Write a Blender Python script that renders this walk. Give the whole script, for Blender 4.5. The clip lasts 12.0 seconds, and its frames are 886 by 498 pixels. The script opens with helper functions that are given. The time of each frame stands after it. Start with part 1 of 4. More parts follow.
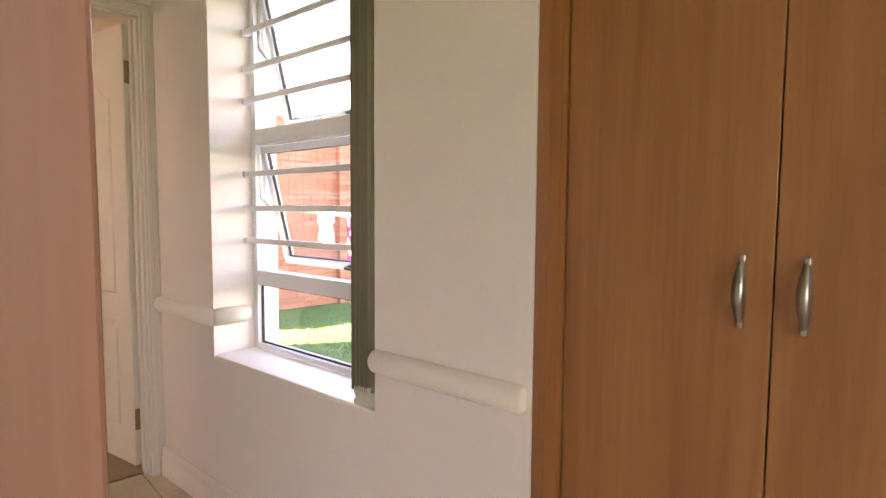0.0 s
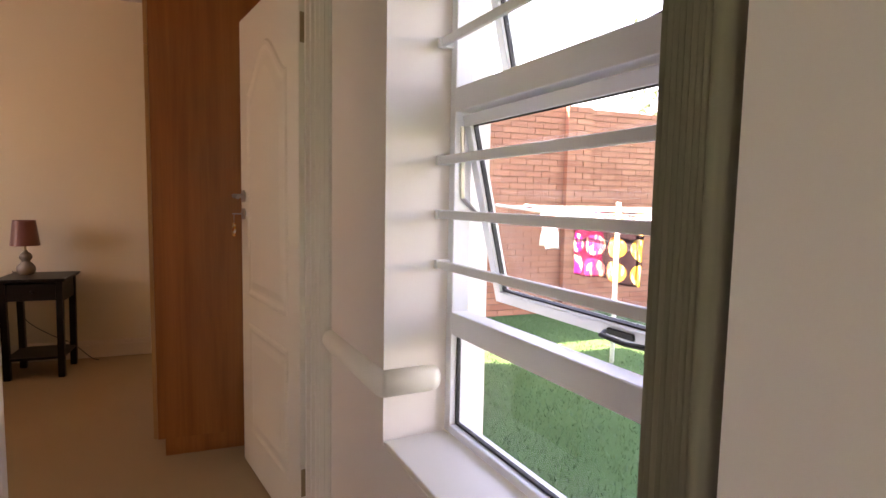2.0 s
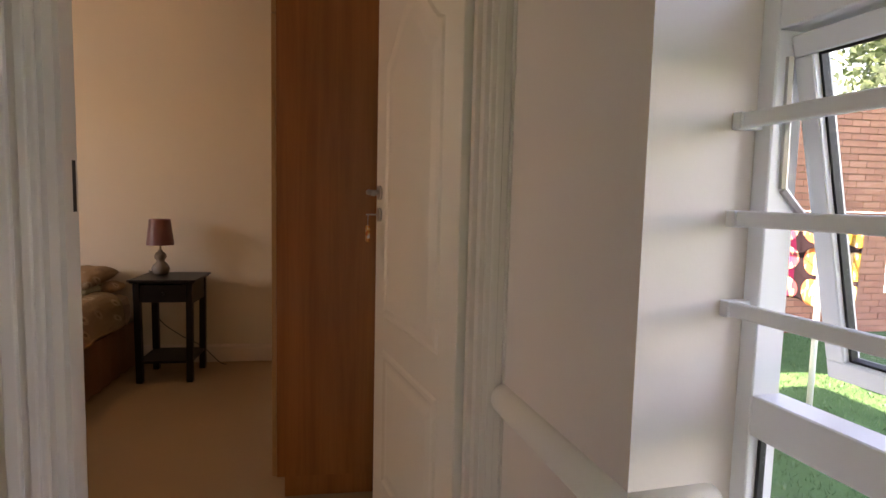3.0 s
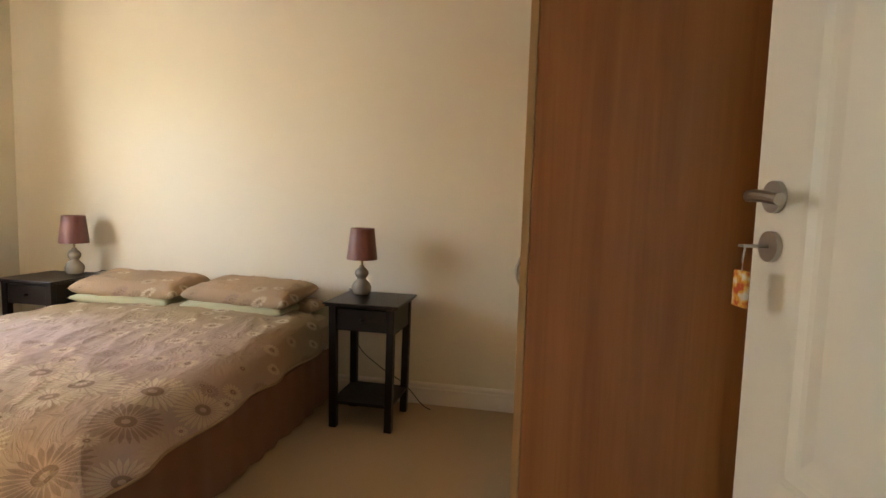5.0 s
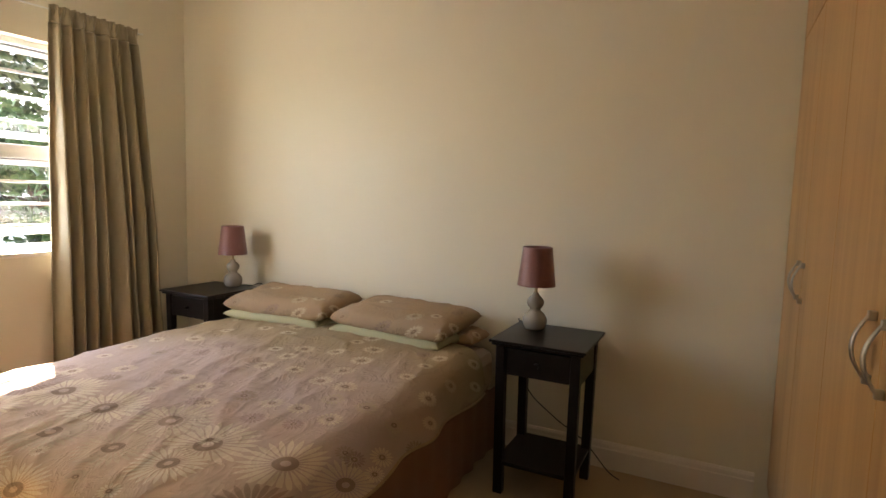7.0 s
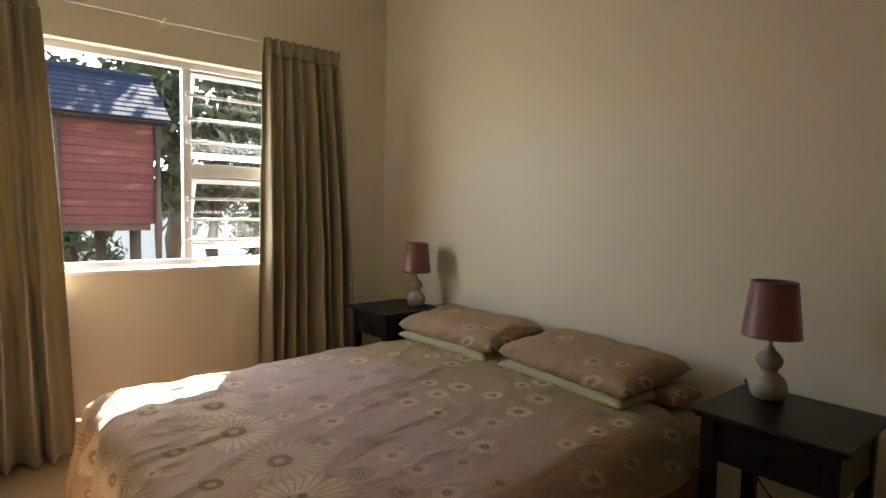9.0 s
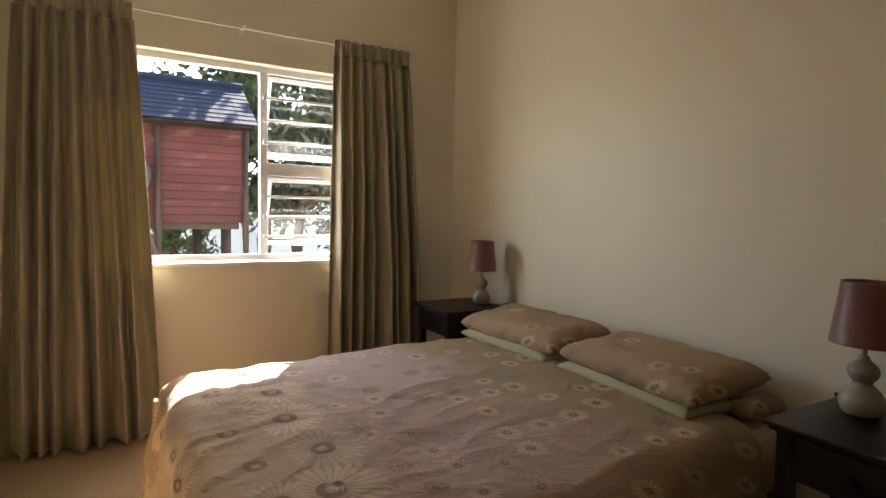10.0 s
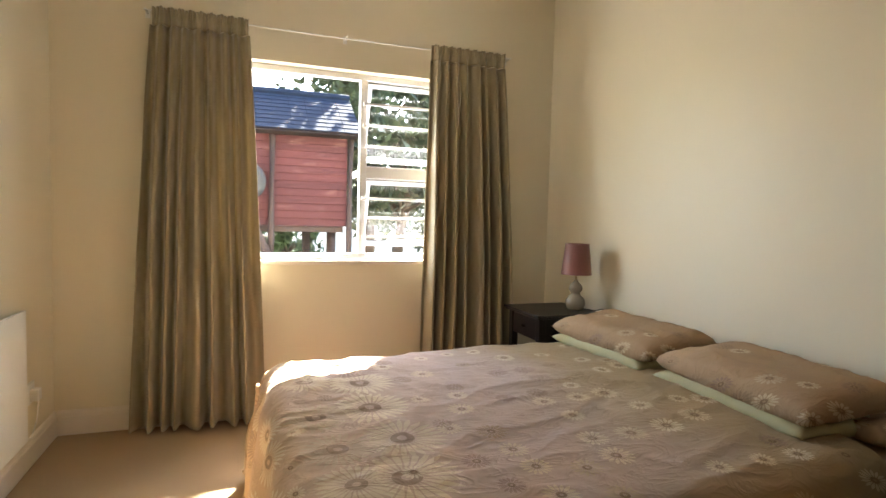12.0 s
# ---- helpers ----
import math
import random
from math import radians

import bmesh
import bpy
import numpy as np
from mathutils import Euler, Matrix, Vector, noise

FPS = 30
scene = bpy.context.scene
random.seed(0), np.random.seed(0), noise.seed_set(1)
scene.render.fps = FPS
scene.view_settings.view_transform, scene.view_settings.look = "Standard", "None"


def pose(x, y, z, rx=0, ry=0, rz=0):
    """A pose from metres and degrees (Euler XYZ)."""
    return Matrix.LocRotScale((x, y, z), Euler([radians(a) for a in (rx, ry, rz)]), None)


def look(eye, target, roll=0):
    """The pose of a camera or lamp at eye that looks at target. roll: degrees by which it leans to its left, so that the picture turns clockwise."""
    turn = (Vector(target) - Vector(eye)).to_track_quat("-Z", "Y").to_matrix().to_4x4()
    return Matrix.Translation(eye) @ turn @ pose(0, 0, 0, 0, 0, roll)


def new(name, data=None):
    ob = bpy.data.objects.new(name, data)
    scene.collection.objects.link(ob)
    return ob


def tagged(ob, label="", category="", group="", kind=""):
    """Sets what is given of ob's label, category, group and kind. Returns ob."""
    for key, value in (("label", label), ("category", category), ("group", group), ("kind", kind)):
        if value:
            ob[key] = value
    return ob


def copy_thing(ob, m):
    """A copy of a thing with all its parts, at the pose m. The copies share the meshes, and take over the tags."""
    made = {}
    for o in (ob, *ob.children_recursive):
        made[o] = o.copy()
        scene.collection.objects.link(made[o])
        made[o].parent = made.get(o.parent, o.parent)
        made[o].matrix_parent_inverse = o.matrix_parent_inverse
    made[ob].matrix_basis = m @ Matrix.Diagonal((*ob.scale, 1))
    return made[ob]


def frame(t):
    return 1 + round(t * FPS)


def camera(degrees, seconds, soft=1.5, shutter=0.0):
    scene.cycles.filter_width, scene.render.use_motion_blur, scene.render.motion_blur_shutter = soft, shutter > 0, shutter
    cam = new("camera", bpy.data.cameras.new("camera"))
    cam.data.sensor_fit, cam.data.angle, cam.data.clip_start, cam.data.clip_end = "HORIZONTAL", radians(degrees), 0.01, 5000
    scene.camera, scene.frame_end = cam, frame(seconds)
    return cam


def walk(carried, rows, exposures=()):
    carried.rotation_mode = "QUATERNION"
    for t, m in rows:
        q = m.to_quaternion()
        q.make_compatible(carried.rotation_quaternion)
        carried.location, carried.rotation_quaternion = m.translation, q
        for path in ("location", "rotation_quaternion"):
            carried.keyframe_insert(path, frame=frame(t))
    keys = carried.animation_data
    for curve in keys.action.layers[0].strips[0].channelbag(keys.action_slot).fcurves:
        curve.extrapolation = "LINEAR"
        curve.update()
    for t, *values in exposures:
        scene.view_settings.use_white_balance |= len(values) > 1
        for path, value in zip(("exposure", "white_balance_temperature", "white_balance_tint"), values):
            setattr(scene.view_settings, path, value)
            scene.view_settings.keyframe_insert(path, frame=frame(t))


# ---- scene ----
cam = camera(77.9, 12.0)
PATH = [
    (0, (-1.704, 1.734, 1.215), (-3.143, 3.115, 1.074), 0.4),
    (0.5, (-1.86, 1.862, 1.239), (-3.371, 3.162, 1.078), 0.7),
    (1, (-2.022, 1.997, 1.236), (-3.659, 3.136, 1.078), 0.8),
    (1.5, (-2.27, 2.121, 1.249), (-4.034, 3.048, 1.08), 0.9),
    (2, (-2.55, 2.203, 1.25), (-4.407, 2.925, 1.077), 1.1),
    (2.5, (-2.843, 2.219, 1.232), (-4.771, 2.719, 1.056), 1.2),
    (3, (-3.163, 2.167, 1.232), (-5.129, 2.49, 1.058), 1.4),
    (5, (-4.214, 1.912, 1.235), (-6.169, 1.526, 1.058), 1.8),
    (5.5, (-4.421, 1.84, 1.243), (-6.333, 1.289, 1.043), 1.3),
    (6, (-4.537, 1.732, 1.236), (-6.42, 1.086, 1.049), 1.7),
    (6.5, (-4.637, 1.645, 1.255), (-6.48, 0.891, 1.071), 1.7),
    (8.5, (-5.123, 1.51, 1.289), (-6.56, 0.129, 1.124), 1.3),
    (9, (-5.25, 1.532, 1.271), (-6.514, -0.011, 1.125), 1.2),
    (9.5, (-5.297, 1.552, 1.258), (-6.431, -0.088, 1.113), 1.2),
    (10, (-5.365, 1.567, 1.235), (-6.377, -0.152, 1.097), 1.2),
    (10.5, (-5.385, 1.567, 1.232), (-6.309, -0.201, 1.092), 1.2),
    (11, (-5.381, 1.569, 1.236), (-6.234, -0.235, 1.091), 1.3),
    (11.5, (-5.391, 1.574, 1.227), (-6.163, -0.266, 1.09), 1.3),
    (12, (-5.42, 1.582, 1.191), (-6.099, -0.296, 1.078), 1.5),
]
EXPOSURES = [(0.0, 4.45, 9200, 40), (1.0, 4.2, 9200, 42), (1.5, 4.1, 9100, 42), (2.0, 3.85, 8900, 40), (2.5, 3.55, 8500, 37), (3.2, 3.5, 8500, 34), (5.0, 4.45, 6900, 12), (5.5, 4.55, 6900, 12), (6.5, 4.2, 6900, 12), (8.5, 3.4, 6800, 10), (9.5, 3.1, 6800, 10), (10.5, 3.3, 6700, 9), (12.0, 3.95, 6600, 7)]
walk(cam, [(t, look(eye, target, roll)) for t, eye, target, roll in PATH], EXPOSURES)


# ---- sky, sun ----
world = bpy.data.worlds.new("world")
scene.world = world
world.use_nodes = True
SUN = Vector((-0.55, -1.0, 1.08)).normalized()
wn = world.node_tree.nodes
sky = wn.new("ShaderNodeTexSky")
sky.sky_type = "NISHITA"
sky.sun_disc = False
sky.sun_elevation = math.asin(SUN.z)
sky.sun_rotation = math.atan2(SUN.x, SUN.y)
world.node_tree.links.new(sky.outputs[0], wn["Background"].inputs[0])
wn["Background"].inputs[1].default_value = 0.15
sun = new("sun", bpy.data.lights.new("sun", "SUN"))
sun.data.energy = 5.0
sun.data.angle = radians(0.5)
sun.data.color = (1.0, 0.95, 0.87)
sun.matrix_world = look(SUN * 30, (0, 0, 0))


def sky_lamp(name, at, to, sx, sy, power, color):
    """Stands in for the sky's light that falls through a window's opening."""
    lamp = new(name, bpy.data.lights.new(name, "AREA"))
    lamp.data.shape, lamp.data.size, lamp.data.size_y = "RECTANGLE", sx, sy
    lamp.data.energy, lamp.data.color = power, color
    lamp.matrix_world = look(at, to)
    return lamp


sky_lamp("sky_light_bedroom", (-6.015, -1.94, 1.49), (-6.015, 0.0, 1.49), 1.44, 1.06, 1.7, (1.0, 0.97, 0.92))


# ---- materials ----
class Mat:
    """A node material with a few shorthands."""

    def __init__(self, name, rough=0.6, metal=0.0, spec=0.5):
        self.m = bpy.data.materials.new(name)
        self.m.use_nodes = True
        self.t = self.m.node_tree
        self.b = self.t.nodes["Principled BSDF"]
        self.b.inputs["Roughness"].default_value = rough
        self.b.inputs["Metallic"].default_value = metal
        self.b.inputs["Specular IOR Level"].default_value = spec

    def n(self, kind, **kw):
        node = self.t.nodes.new(kind)
        for k, v in kw.items():
            node.inputs[k].default_value = v
        return node

    def l(self, a, b):
        self.t.links.new(a, b)

    def coord(self, scale=(1, 1, 1)):
        c, m = self.n("ShaderNodeTexCoord"), self.n("ShaderNodeMapping", Scale=scale)
        self.l(c.outputs["Object"], m.inputs["Vector"])
        return m.outputs[0]

    def noise(self, vec, scale, detail=4.0, rough=0.55, dist=0.0):
        t = self.n("ShaderNodeTexNoise", Scale=scale, Detail=detail, Roughness=rough, Distortion=dist)
        if vec is not None:
            self.l(vec, t.inputs["Vector"])
        return t.outputs["Fac"]

    def ramp(self, fac, stops):
        r = self.n("ShaderNodeValToRGB")
        e = r.color_ramp.elements
        while len(e) < len(stops):
            e.new(0.5)
        for el, (p, c) in zip(e, stops):
            el.position = p
            el.color = (*c, 1)
        self.l(fac, r.inputs[0])
        return r.outputs[0]

    def math(self, op, a, b=None):
        m = self.n("ShaderNodeMath")
        m.operation = op
        for s, v in ((0, a), (1, b)):
            if v is None:
                continue
            if isinstance(v, (int, float)):
                m.inputs[s].default_value = v
            else:
                self.l(v, m.inputs[s])
        return m.outputs[0]

    def mix(self, fac, a, b, kind="MIX"):
        m = self.n("ShaderNodeMix")
        m.data_type, m.blend_type = "RGBA", kind
        for s, v in ((0, fac), (6, a), (7, b)):
            if isinstance(v, (int, float)):
                m.inputs[s].default_value = v
            elif isinstance(v, tuple):
                m.inputs[s].default_value = (*v, 1)
            else:
                self.l(v, m.inputs[s])
        return m.outputs[2]

    def color(self, c):
        if isinstance(c, tuple):
            self.b.inputs["Base Color"].default_value = (*c, 1)
        else:
            self.l(c, self.b.inputs["Base Color"])
        return self

    def bump(self, height, strength=0.2, dist=0.002):
        b = self.n("ShaderNodeBump", Strength=strength, Distance=dist)
        self.l(height, b.inputs["Height"])
        self.l(b.outputs[0], self.b.inputs["Normal"])
        return self


def painted(name, c, rough=0.6, grain=60, strength=0.12, vary=0.05):
    m = Mat(name, rough)
    v = m.coord()
    dark = tuple(x * (1 - vary) for x in c)
    m.color(m.mix(m.noise(v, 1.7, 5), dark, c))
    m.bump(m.noise(v, grain, 4), strength, 0.002)
    return m.m


def veneer(name, a, b, c, rough=0.38):
    m = Mat(name, rough)
    info = m.n("ShaderNodeObjectInfo")
    co = m.n("ShaderNodeTexCoord")
    add = m.n("ShaderNodeVectorMath")
    add.operation = "ADD"
    sc = m.n("ShaderNodeVectorMath")
    sc.operation = "SCALE"
    sc.inputs[0].default_value = (3.1, 5.7, 2.3)
    m.l(info.outputs["Random"], sc.inputs["Scale"])
    m.l(co.outputs["Object"], add.inputs[0])
    m.l(sc.outputs[0], add.inputs[1])
    mp = m.n("ShaderNodeMapping", Scale=(9, 9, 0.55))
    m.l(add.outputs[0], mp.inputs[0])
    g1 = m.noise(mp.outputs[0], 1.0, 5, 0.6, 0.6)
    mp2 = m.n("ShaderNodeMapping", Scale=(120, 120, 2.5))
    m.l(add.outputs[0], mp2.inputs[0])
    g2 = m.noise(mp2.outputs[0], 1.0, 3, 0.6)
    col = m.ramp(g1, [(0.28, a), (0.5, b), (0.72, c)])
    m.color(m.mix(m.math("MULTIPLY", g2, 0.35), col, a, "MULTIPLY"))
    m.bump(g2, 0.08, 0.001)
    return m.m


def glassy(name):
    m = Mat(name, 0.0)
    m.b.inputs["Transmission Weight"].default_value = 1.0
    m.b.inputs["IOR"].default_value = 1.01
    m.b.inputs["Base Color"].default_value = (0.98, 0.99, 0.98, 1)
    m.b.inputs["Specular IOR Level"].default_value = 0.5
    tr, mx = m.n("ShaderNodeBsdfTransparent"), m.n("ShaderNodeMixShader")
    gl = m.n("ShaderNodeBsdfGlossy", Roughness=0.02)
    lw = m.n("ShaderNodeLayerWeight", Blend=0.5)
    edge = m.math("ADD", m.math("MULTIPLY", m.math("POWER", lw.outputs["Facing"], 4.0), 0.6), 0.025)
    m.l(edge, mx.inputs[0])
    m.l(tr.outputs[0], mx.inputs[1])
    m.l(gl.outputs[0], mx.inputs[2])
    m.l(mx.outputs[0], m.t.nodes["Material Output"].inputs[0])
    m.t.nodes.remove(m.b)
    return m.m


def plain(name, c, rough=0.5, metal=0.0, vary=0.12, scale=25, spec=0.5):
    m = Mat(name, rough, metal, spec)
    v = m.coord()
    f = m.noise(v, scale, 4)
    m.color(m.mix(f, tuple(x * (1 - vary) for x in c), c))
    m.bump(f, 0.05, 0.001)
    return m.m


CREAM = painted("cream_wall_paint", (0.77, 0.70, 0.55), 0.5)
HALLP = painted("hall_wall_paint", (0.77, 0.685, 0.625), 0.5)
CEIL = painted("ceiling_paint", (0.82, 0.80, 0.76), 0.8)
TRIM = painted("white_gloss_trim", (0.76, 0.695, 0.61), 0.38, 30, 0.02, 0.03)
DOORP = painted("white_door_paint", (0.82, 0.79, 0.70), 0.35, 90, 0.06, 0.04)
ALU = painted("white_powder_coat", (0.82, 0.82, 0.84), 0.35, 80, 0.03, 0.02)
RUBBER = plain("black_gasket", (0.015, 0.015, 0.017), 0.6)
GLASS = glassy("window_glass")
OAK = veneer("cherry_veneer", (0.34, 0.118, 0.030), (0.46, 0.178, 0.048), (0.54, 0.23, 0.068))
CLOSETW = veneer("hall_closet_veneer", (0.28, 0.108, 0.037), (0.37, 0.155, 0.056), (0.44, 0.20, 0.078))
# Rosier cherry, darkened so the open door's shade sits in the colour.
SHADEDW = veneer("shaded_rosy_veneer", (0.30, 0.14, 0.09), (0.355, 0.172, 0.115), (0.40, 0.20, 0.138), 0.45)
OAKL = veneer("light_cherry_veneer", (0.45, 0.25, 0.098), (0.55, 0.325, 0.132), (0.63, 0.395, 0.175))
DARKW = plain("dark_stained_wood", (0.011, 0.007, 0.006), 0.36, 0, 0.4, 60, 0.3)
CHROME = plain("brushed_nickel", (0.52, 0.50, 0.47), 0.32, 1.0)
BRASS = plain("aged_brass", (0.36, 0.29, 0.18), 0.35, 1.0)
CERAM = plain("glazed_grey_ceramic", (0.34, 0.30, 0.25), 0.13, 0, 0.15, 12)
CORD = plain("black_cord", (0.012, 0.012, 0.012), 0.5)
WHITEP = plain("white_plastic", (0.80, 0.79, 0.75), 0.35, 0, 0.04)


def carpet():
    m = Mat("beige_loop_carpet", 0.95, 0, 0.1)
    v = m.coord()
    f = m.noise(v, 1.4, 4)
    g = m.noise(v, 240, 3)
    base = m.mix(f, (0.44, 0.325, 0.195), (0.53, 0.40, 0.255))
    m.color(m.mix(m.math("MULTIPLY", g, 0.5), base, (0.27, 0.195, 0.115)))
    m.bump(g, 0.7, 0.004)
    return m.m


CARPET = carpet()


def tile():
    m = Mat("beige_floor_tile", 0.3)
    v = m.coord()
    m.color(m.ramp(m.noise(v, 6, 6), [(0.3, (0.50, 0.40, 0.29)), (0.7, (0.64, 0.54, 0.41))]))
    m.bump(m.noise(v, 40, 3), 0.06, 0.001)
    return m.m


TILE = tile()
GROUT = plain("grout", (0.36, 0.31, 0.25), 0.9)


def satin_shade():
    m = Mat("plum_satin_shade", 0.42)
    v = m.coord((1, 1, 0.05))
    m.color(m.mix(m.noise(v, 260, 2), (0.16, 0.058, 0.052), (0.23, 0.085, 0.075)))
    m.b.inputs["Sheen Weight"].default_value = 0.3
    m.bump(m.noise(v, 260, 2), 0.15, 0.0005)
    return m.m


SHADE = satin_shade()


def curtain_cloth():
    m = Mat("taupe_satin_curtain", 0.36)
    v = m.coord((1, 1, 0.12))
    f = m.noise(v, 90, 4)
    m.color(m.mix(f, (0.32, 0.27, 0.17), (0.41, 0.348, 0.232)))
    m.b.inputs["Sheen Weight"].default_value = 0.25
    m.bump(m.noise(m.coord(), 420, 2), 0.12, 0.0006)
    t, mx = m.n("ShaderNodeBsdfTranslucent"), m.n("ShaderNodeMixShader")
    t.inputs[0].default_value = (0.55, 0.45, 0.28, 1)
    mx.inputs[0].default_value = 0.10
    m.l(m.b.outputs[0], mx.inputs[1])
    m.l(t.outputs[0], mx.inputs[2])
    m.l(mx.outputs[0], m.t.nodes["Material Output"].inputs[0])
    return m.m


CURT = curtain_cloth()


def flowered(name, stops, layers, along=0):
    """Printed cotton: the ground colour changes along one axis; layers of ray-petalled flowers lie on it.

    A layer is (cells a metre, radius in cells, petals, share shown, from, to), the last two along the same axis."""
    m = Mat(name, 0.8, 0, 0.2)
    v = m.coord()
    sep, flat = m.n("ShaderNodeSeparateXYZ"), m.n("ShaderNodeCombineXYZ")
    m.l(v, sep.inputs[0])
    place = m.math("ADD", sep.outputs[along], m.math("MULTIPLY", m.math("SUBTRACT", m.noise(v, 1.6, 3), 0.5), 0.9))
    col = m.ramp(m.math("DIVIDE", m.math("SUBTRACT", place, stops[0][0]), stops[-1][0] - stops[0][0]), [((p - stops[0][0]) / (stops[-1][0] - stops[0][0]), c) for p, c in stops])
    m.l(m.math("SUBTRACT", sep.outputs[0], sep.outputs[2]), flat.inputs[0])
    m.l(m.math("SUBTRACT", sep.outputs[1], sep.outputs[2]), flat.inputs[1])
    for k, (sc, size, pet, share, lo, hi) in enumerate(layers):
        mp = m.n("ShaderNodeMapping", Scale=(sc, sc, sc), Location=(0.37 + 1.7 * k, 0.11 + 2.3 * k, 0))
        m.l(flat.outputs[0], mp.inputs[0])
        vo = m.n("ShaderNodeTexVoronoi", Scale=1.0, Randomness=0.62)
        vo.voronoi_dimensions = "2D"
        m.l(mp.outputs[0], vo.inputs["Vector"])
        d = m.n("ShaderNodeVectorMath")
        d.operation = "SUBTRACT"
        m.l(mp.outputs[0], d.inputs[0])
        m.l(vo.outputs["Position"], d.inputs[1])
        s = m.n("ShaderNodeSeparateXYZ")
        m.l(d.outputs[0], s.inputs[0])
        at = m.n("ShaderNodeSeparateXYZ")
        m.l(vo.outputs["Position"], at.inputs[0])
        centre = m.math("DIVIDE", m.math("SUBTRACT", at.outputs[along], 0.37 + 1.7 * k if along == 0 else 0.11 + 2.3 * k), sc)
        rc = m.n("ShaderNodeSeparateColor")
        m.l(vo.outputs["Color"], rc.inputs[0])
        rad = m.math("MULTIPLY", m.math("ADD", m.math("MULTIPLY", rc.outputs[0], 0.35), 0.72), size)
        rel = m.math("DIVIDE", vo.outputs["Distance"], rad)
        turn = m.math("ADD", m.math("MULTIPLY", m.math("ARCTAN2", s.outputs[1], s.outputs[0]), pet / (2 * math.pi)), 50.0)
        off = m.math("MULTIPLY", m.math("ABSOLUTE", m.math("SUBTRACT", m.math("FRACT", turn), 0.5)), 2.0)
        bulge = m.math("SINE", m.math("MULTIPLY", m.math("DIVIDE", m.math("SUBTRACT", rel, 0.24), 0.76), math.pi))
        petal = m.math("MULTIPLY", m.math("LESS_THAN", off, m.math("MULTIPLY", bulge, 0.80)), m.math("LESS_THAN", rel, 1.0))
        show = m.math("MULTIPLY", m.math("GREATER_THAN", rc.outputs[2], 1.0 - share), m.math("MULTIPLY", m.math("GREATER_THAN", centre, lo), m.math("LESS_THAN", centre, hi)))
        tone = m.ramp(rc.outputs[1], [(0.0, (0.70, 0.59, 0.40)), (0.50, (0.74, 0.65, 0.48)), (0.70, (0.46, 0.37, 0.25)), (0.80, (0.27, 0.19, 0.125)), (0.95, (0.30, 0.205, 0.175))])
        wear = m.math("ADD", m.math("MULTIPLY", m.noise(v, 140, 2), 0.35), 0.45)
        col = m.mix(m.math("MULTIPLY", m.math("MULTIPLY", petal, show), wear), col, tone)
        ring = m.math("MULTIPLY", m.math("LESS_THAN", rel, 0.27), m.math("GREATER_THAN", rel, 0.11))
        col = m.mix(m.math("MULTIPLY", m.math("MULTIPLY", ring, show), 0.7), col, (0.22, 0.15, 0.095))
    m.color(col)
    crease = m.noise(m.coord((1.0, 2.2, 1.5)), 6.5, 3, 0.5, 1.6)
    sharp = m.math("POWER", m.math("SUBTRACT", 1.0, m.math("MULTIPLY", m.math("ABSOLUTE", m.math("SUBTRACT", crease, 0.5)), 2.6)), 4.0)
    m.bump(m.math("ADD", sharp, m.math("MULTIPLY", m.noise(v, 500, 2), 0.06)), 0.30, 0.010)
    return m.m


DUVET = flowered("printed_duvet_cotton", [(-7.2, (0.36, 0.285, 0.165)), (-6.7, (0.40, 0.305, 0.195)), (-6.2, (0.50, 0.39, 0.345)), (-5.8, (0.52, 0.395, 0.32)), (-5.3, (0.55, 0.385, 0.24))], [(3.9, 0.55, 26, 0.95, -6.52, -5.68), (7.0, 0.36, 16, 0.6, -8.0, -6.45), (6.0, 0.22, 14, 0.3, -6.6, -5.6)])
PILLOW = flowered("printed_pillow_cotton", [(-0.4, (0.39, 0.27, 0.16)), (0.4, (0.44, 0.31, 0.20))], [(8.0, 0.36, 14, 0.5, -1.0, 1.0)])
SEAM = plain("tan_seam_cotton", (0.44, 0.31, 0.18), 0.85, 0, 0.15, 30)
SAGE = plain("pale_sage_cotton", (0.48, 0.46, 0.28), 0.8, 0, 0.12, 8)
VALANCE = plain("brown_valance_cloth", (0.25, 0.125, 0.072), 0.85, 0, 0.2, 10)
MATTR = plain("mattress_ticking", (0.45, 0.34, 0.24), 0.85)


def brick_mat():
    m = Mat("red_face_brick", 0.85)
    info = m.n("ShaderNodeObjectInfo")
    geo = m.n("ShaderNodeNewGeometry")
    v = m.coord()
    rnd = m.math("FRACT", m.math("ADD", info.outputs["Random"], geo.outputs["Random Per Island"]))
    c = m.ramp(rnd, [(0.0, (0.27, 0.105, 0.062)), (0.5, (0.33, 0.135, 0.08)), (1.0, (0.38, 0.17, 0.105))])
    m.color(m.mix(m.math("MULTIPLY", m.noise(v, 30, 4), 0.5), c, (0.22, 0.09, 0.06)))
    m.bump(m.noise(v, 90, 4), 0.4, 0.003)
    return m.m


BRICK = brick_mat()
MORTAR = plain("mortar", (0.20, 0.10, 0.068), 0.95)


def grass_mat():
    m = Mat("lawn", 0.9, 0, 0.2)
    v = m.coord()
    c = m.ramp(m.noise(v, 1.2, 6, 0.7), [(0.3, (0.030, 0.095, 0.032)), (0.6, (0.050, 0.135, 0.048)), (0.85, (0.085, 0.155, 0.065))])
    m.color(m.mix(m.math("MULTIPLY", m.noise(v, 60, 4), 0.6), c, (0.04, 0.09, 0.025)))
    m.bump(m.noise(v, 90, 4), 0.8, 0.02)
    return m.m


GRASS = grass_mat()


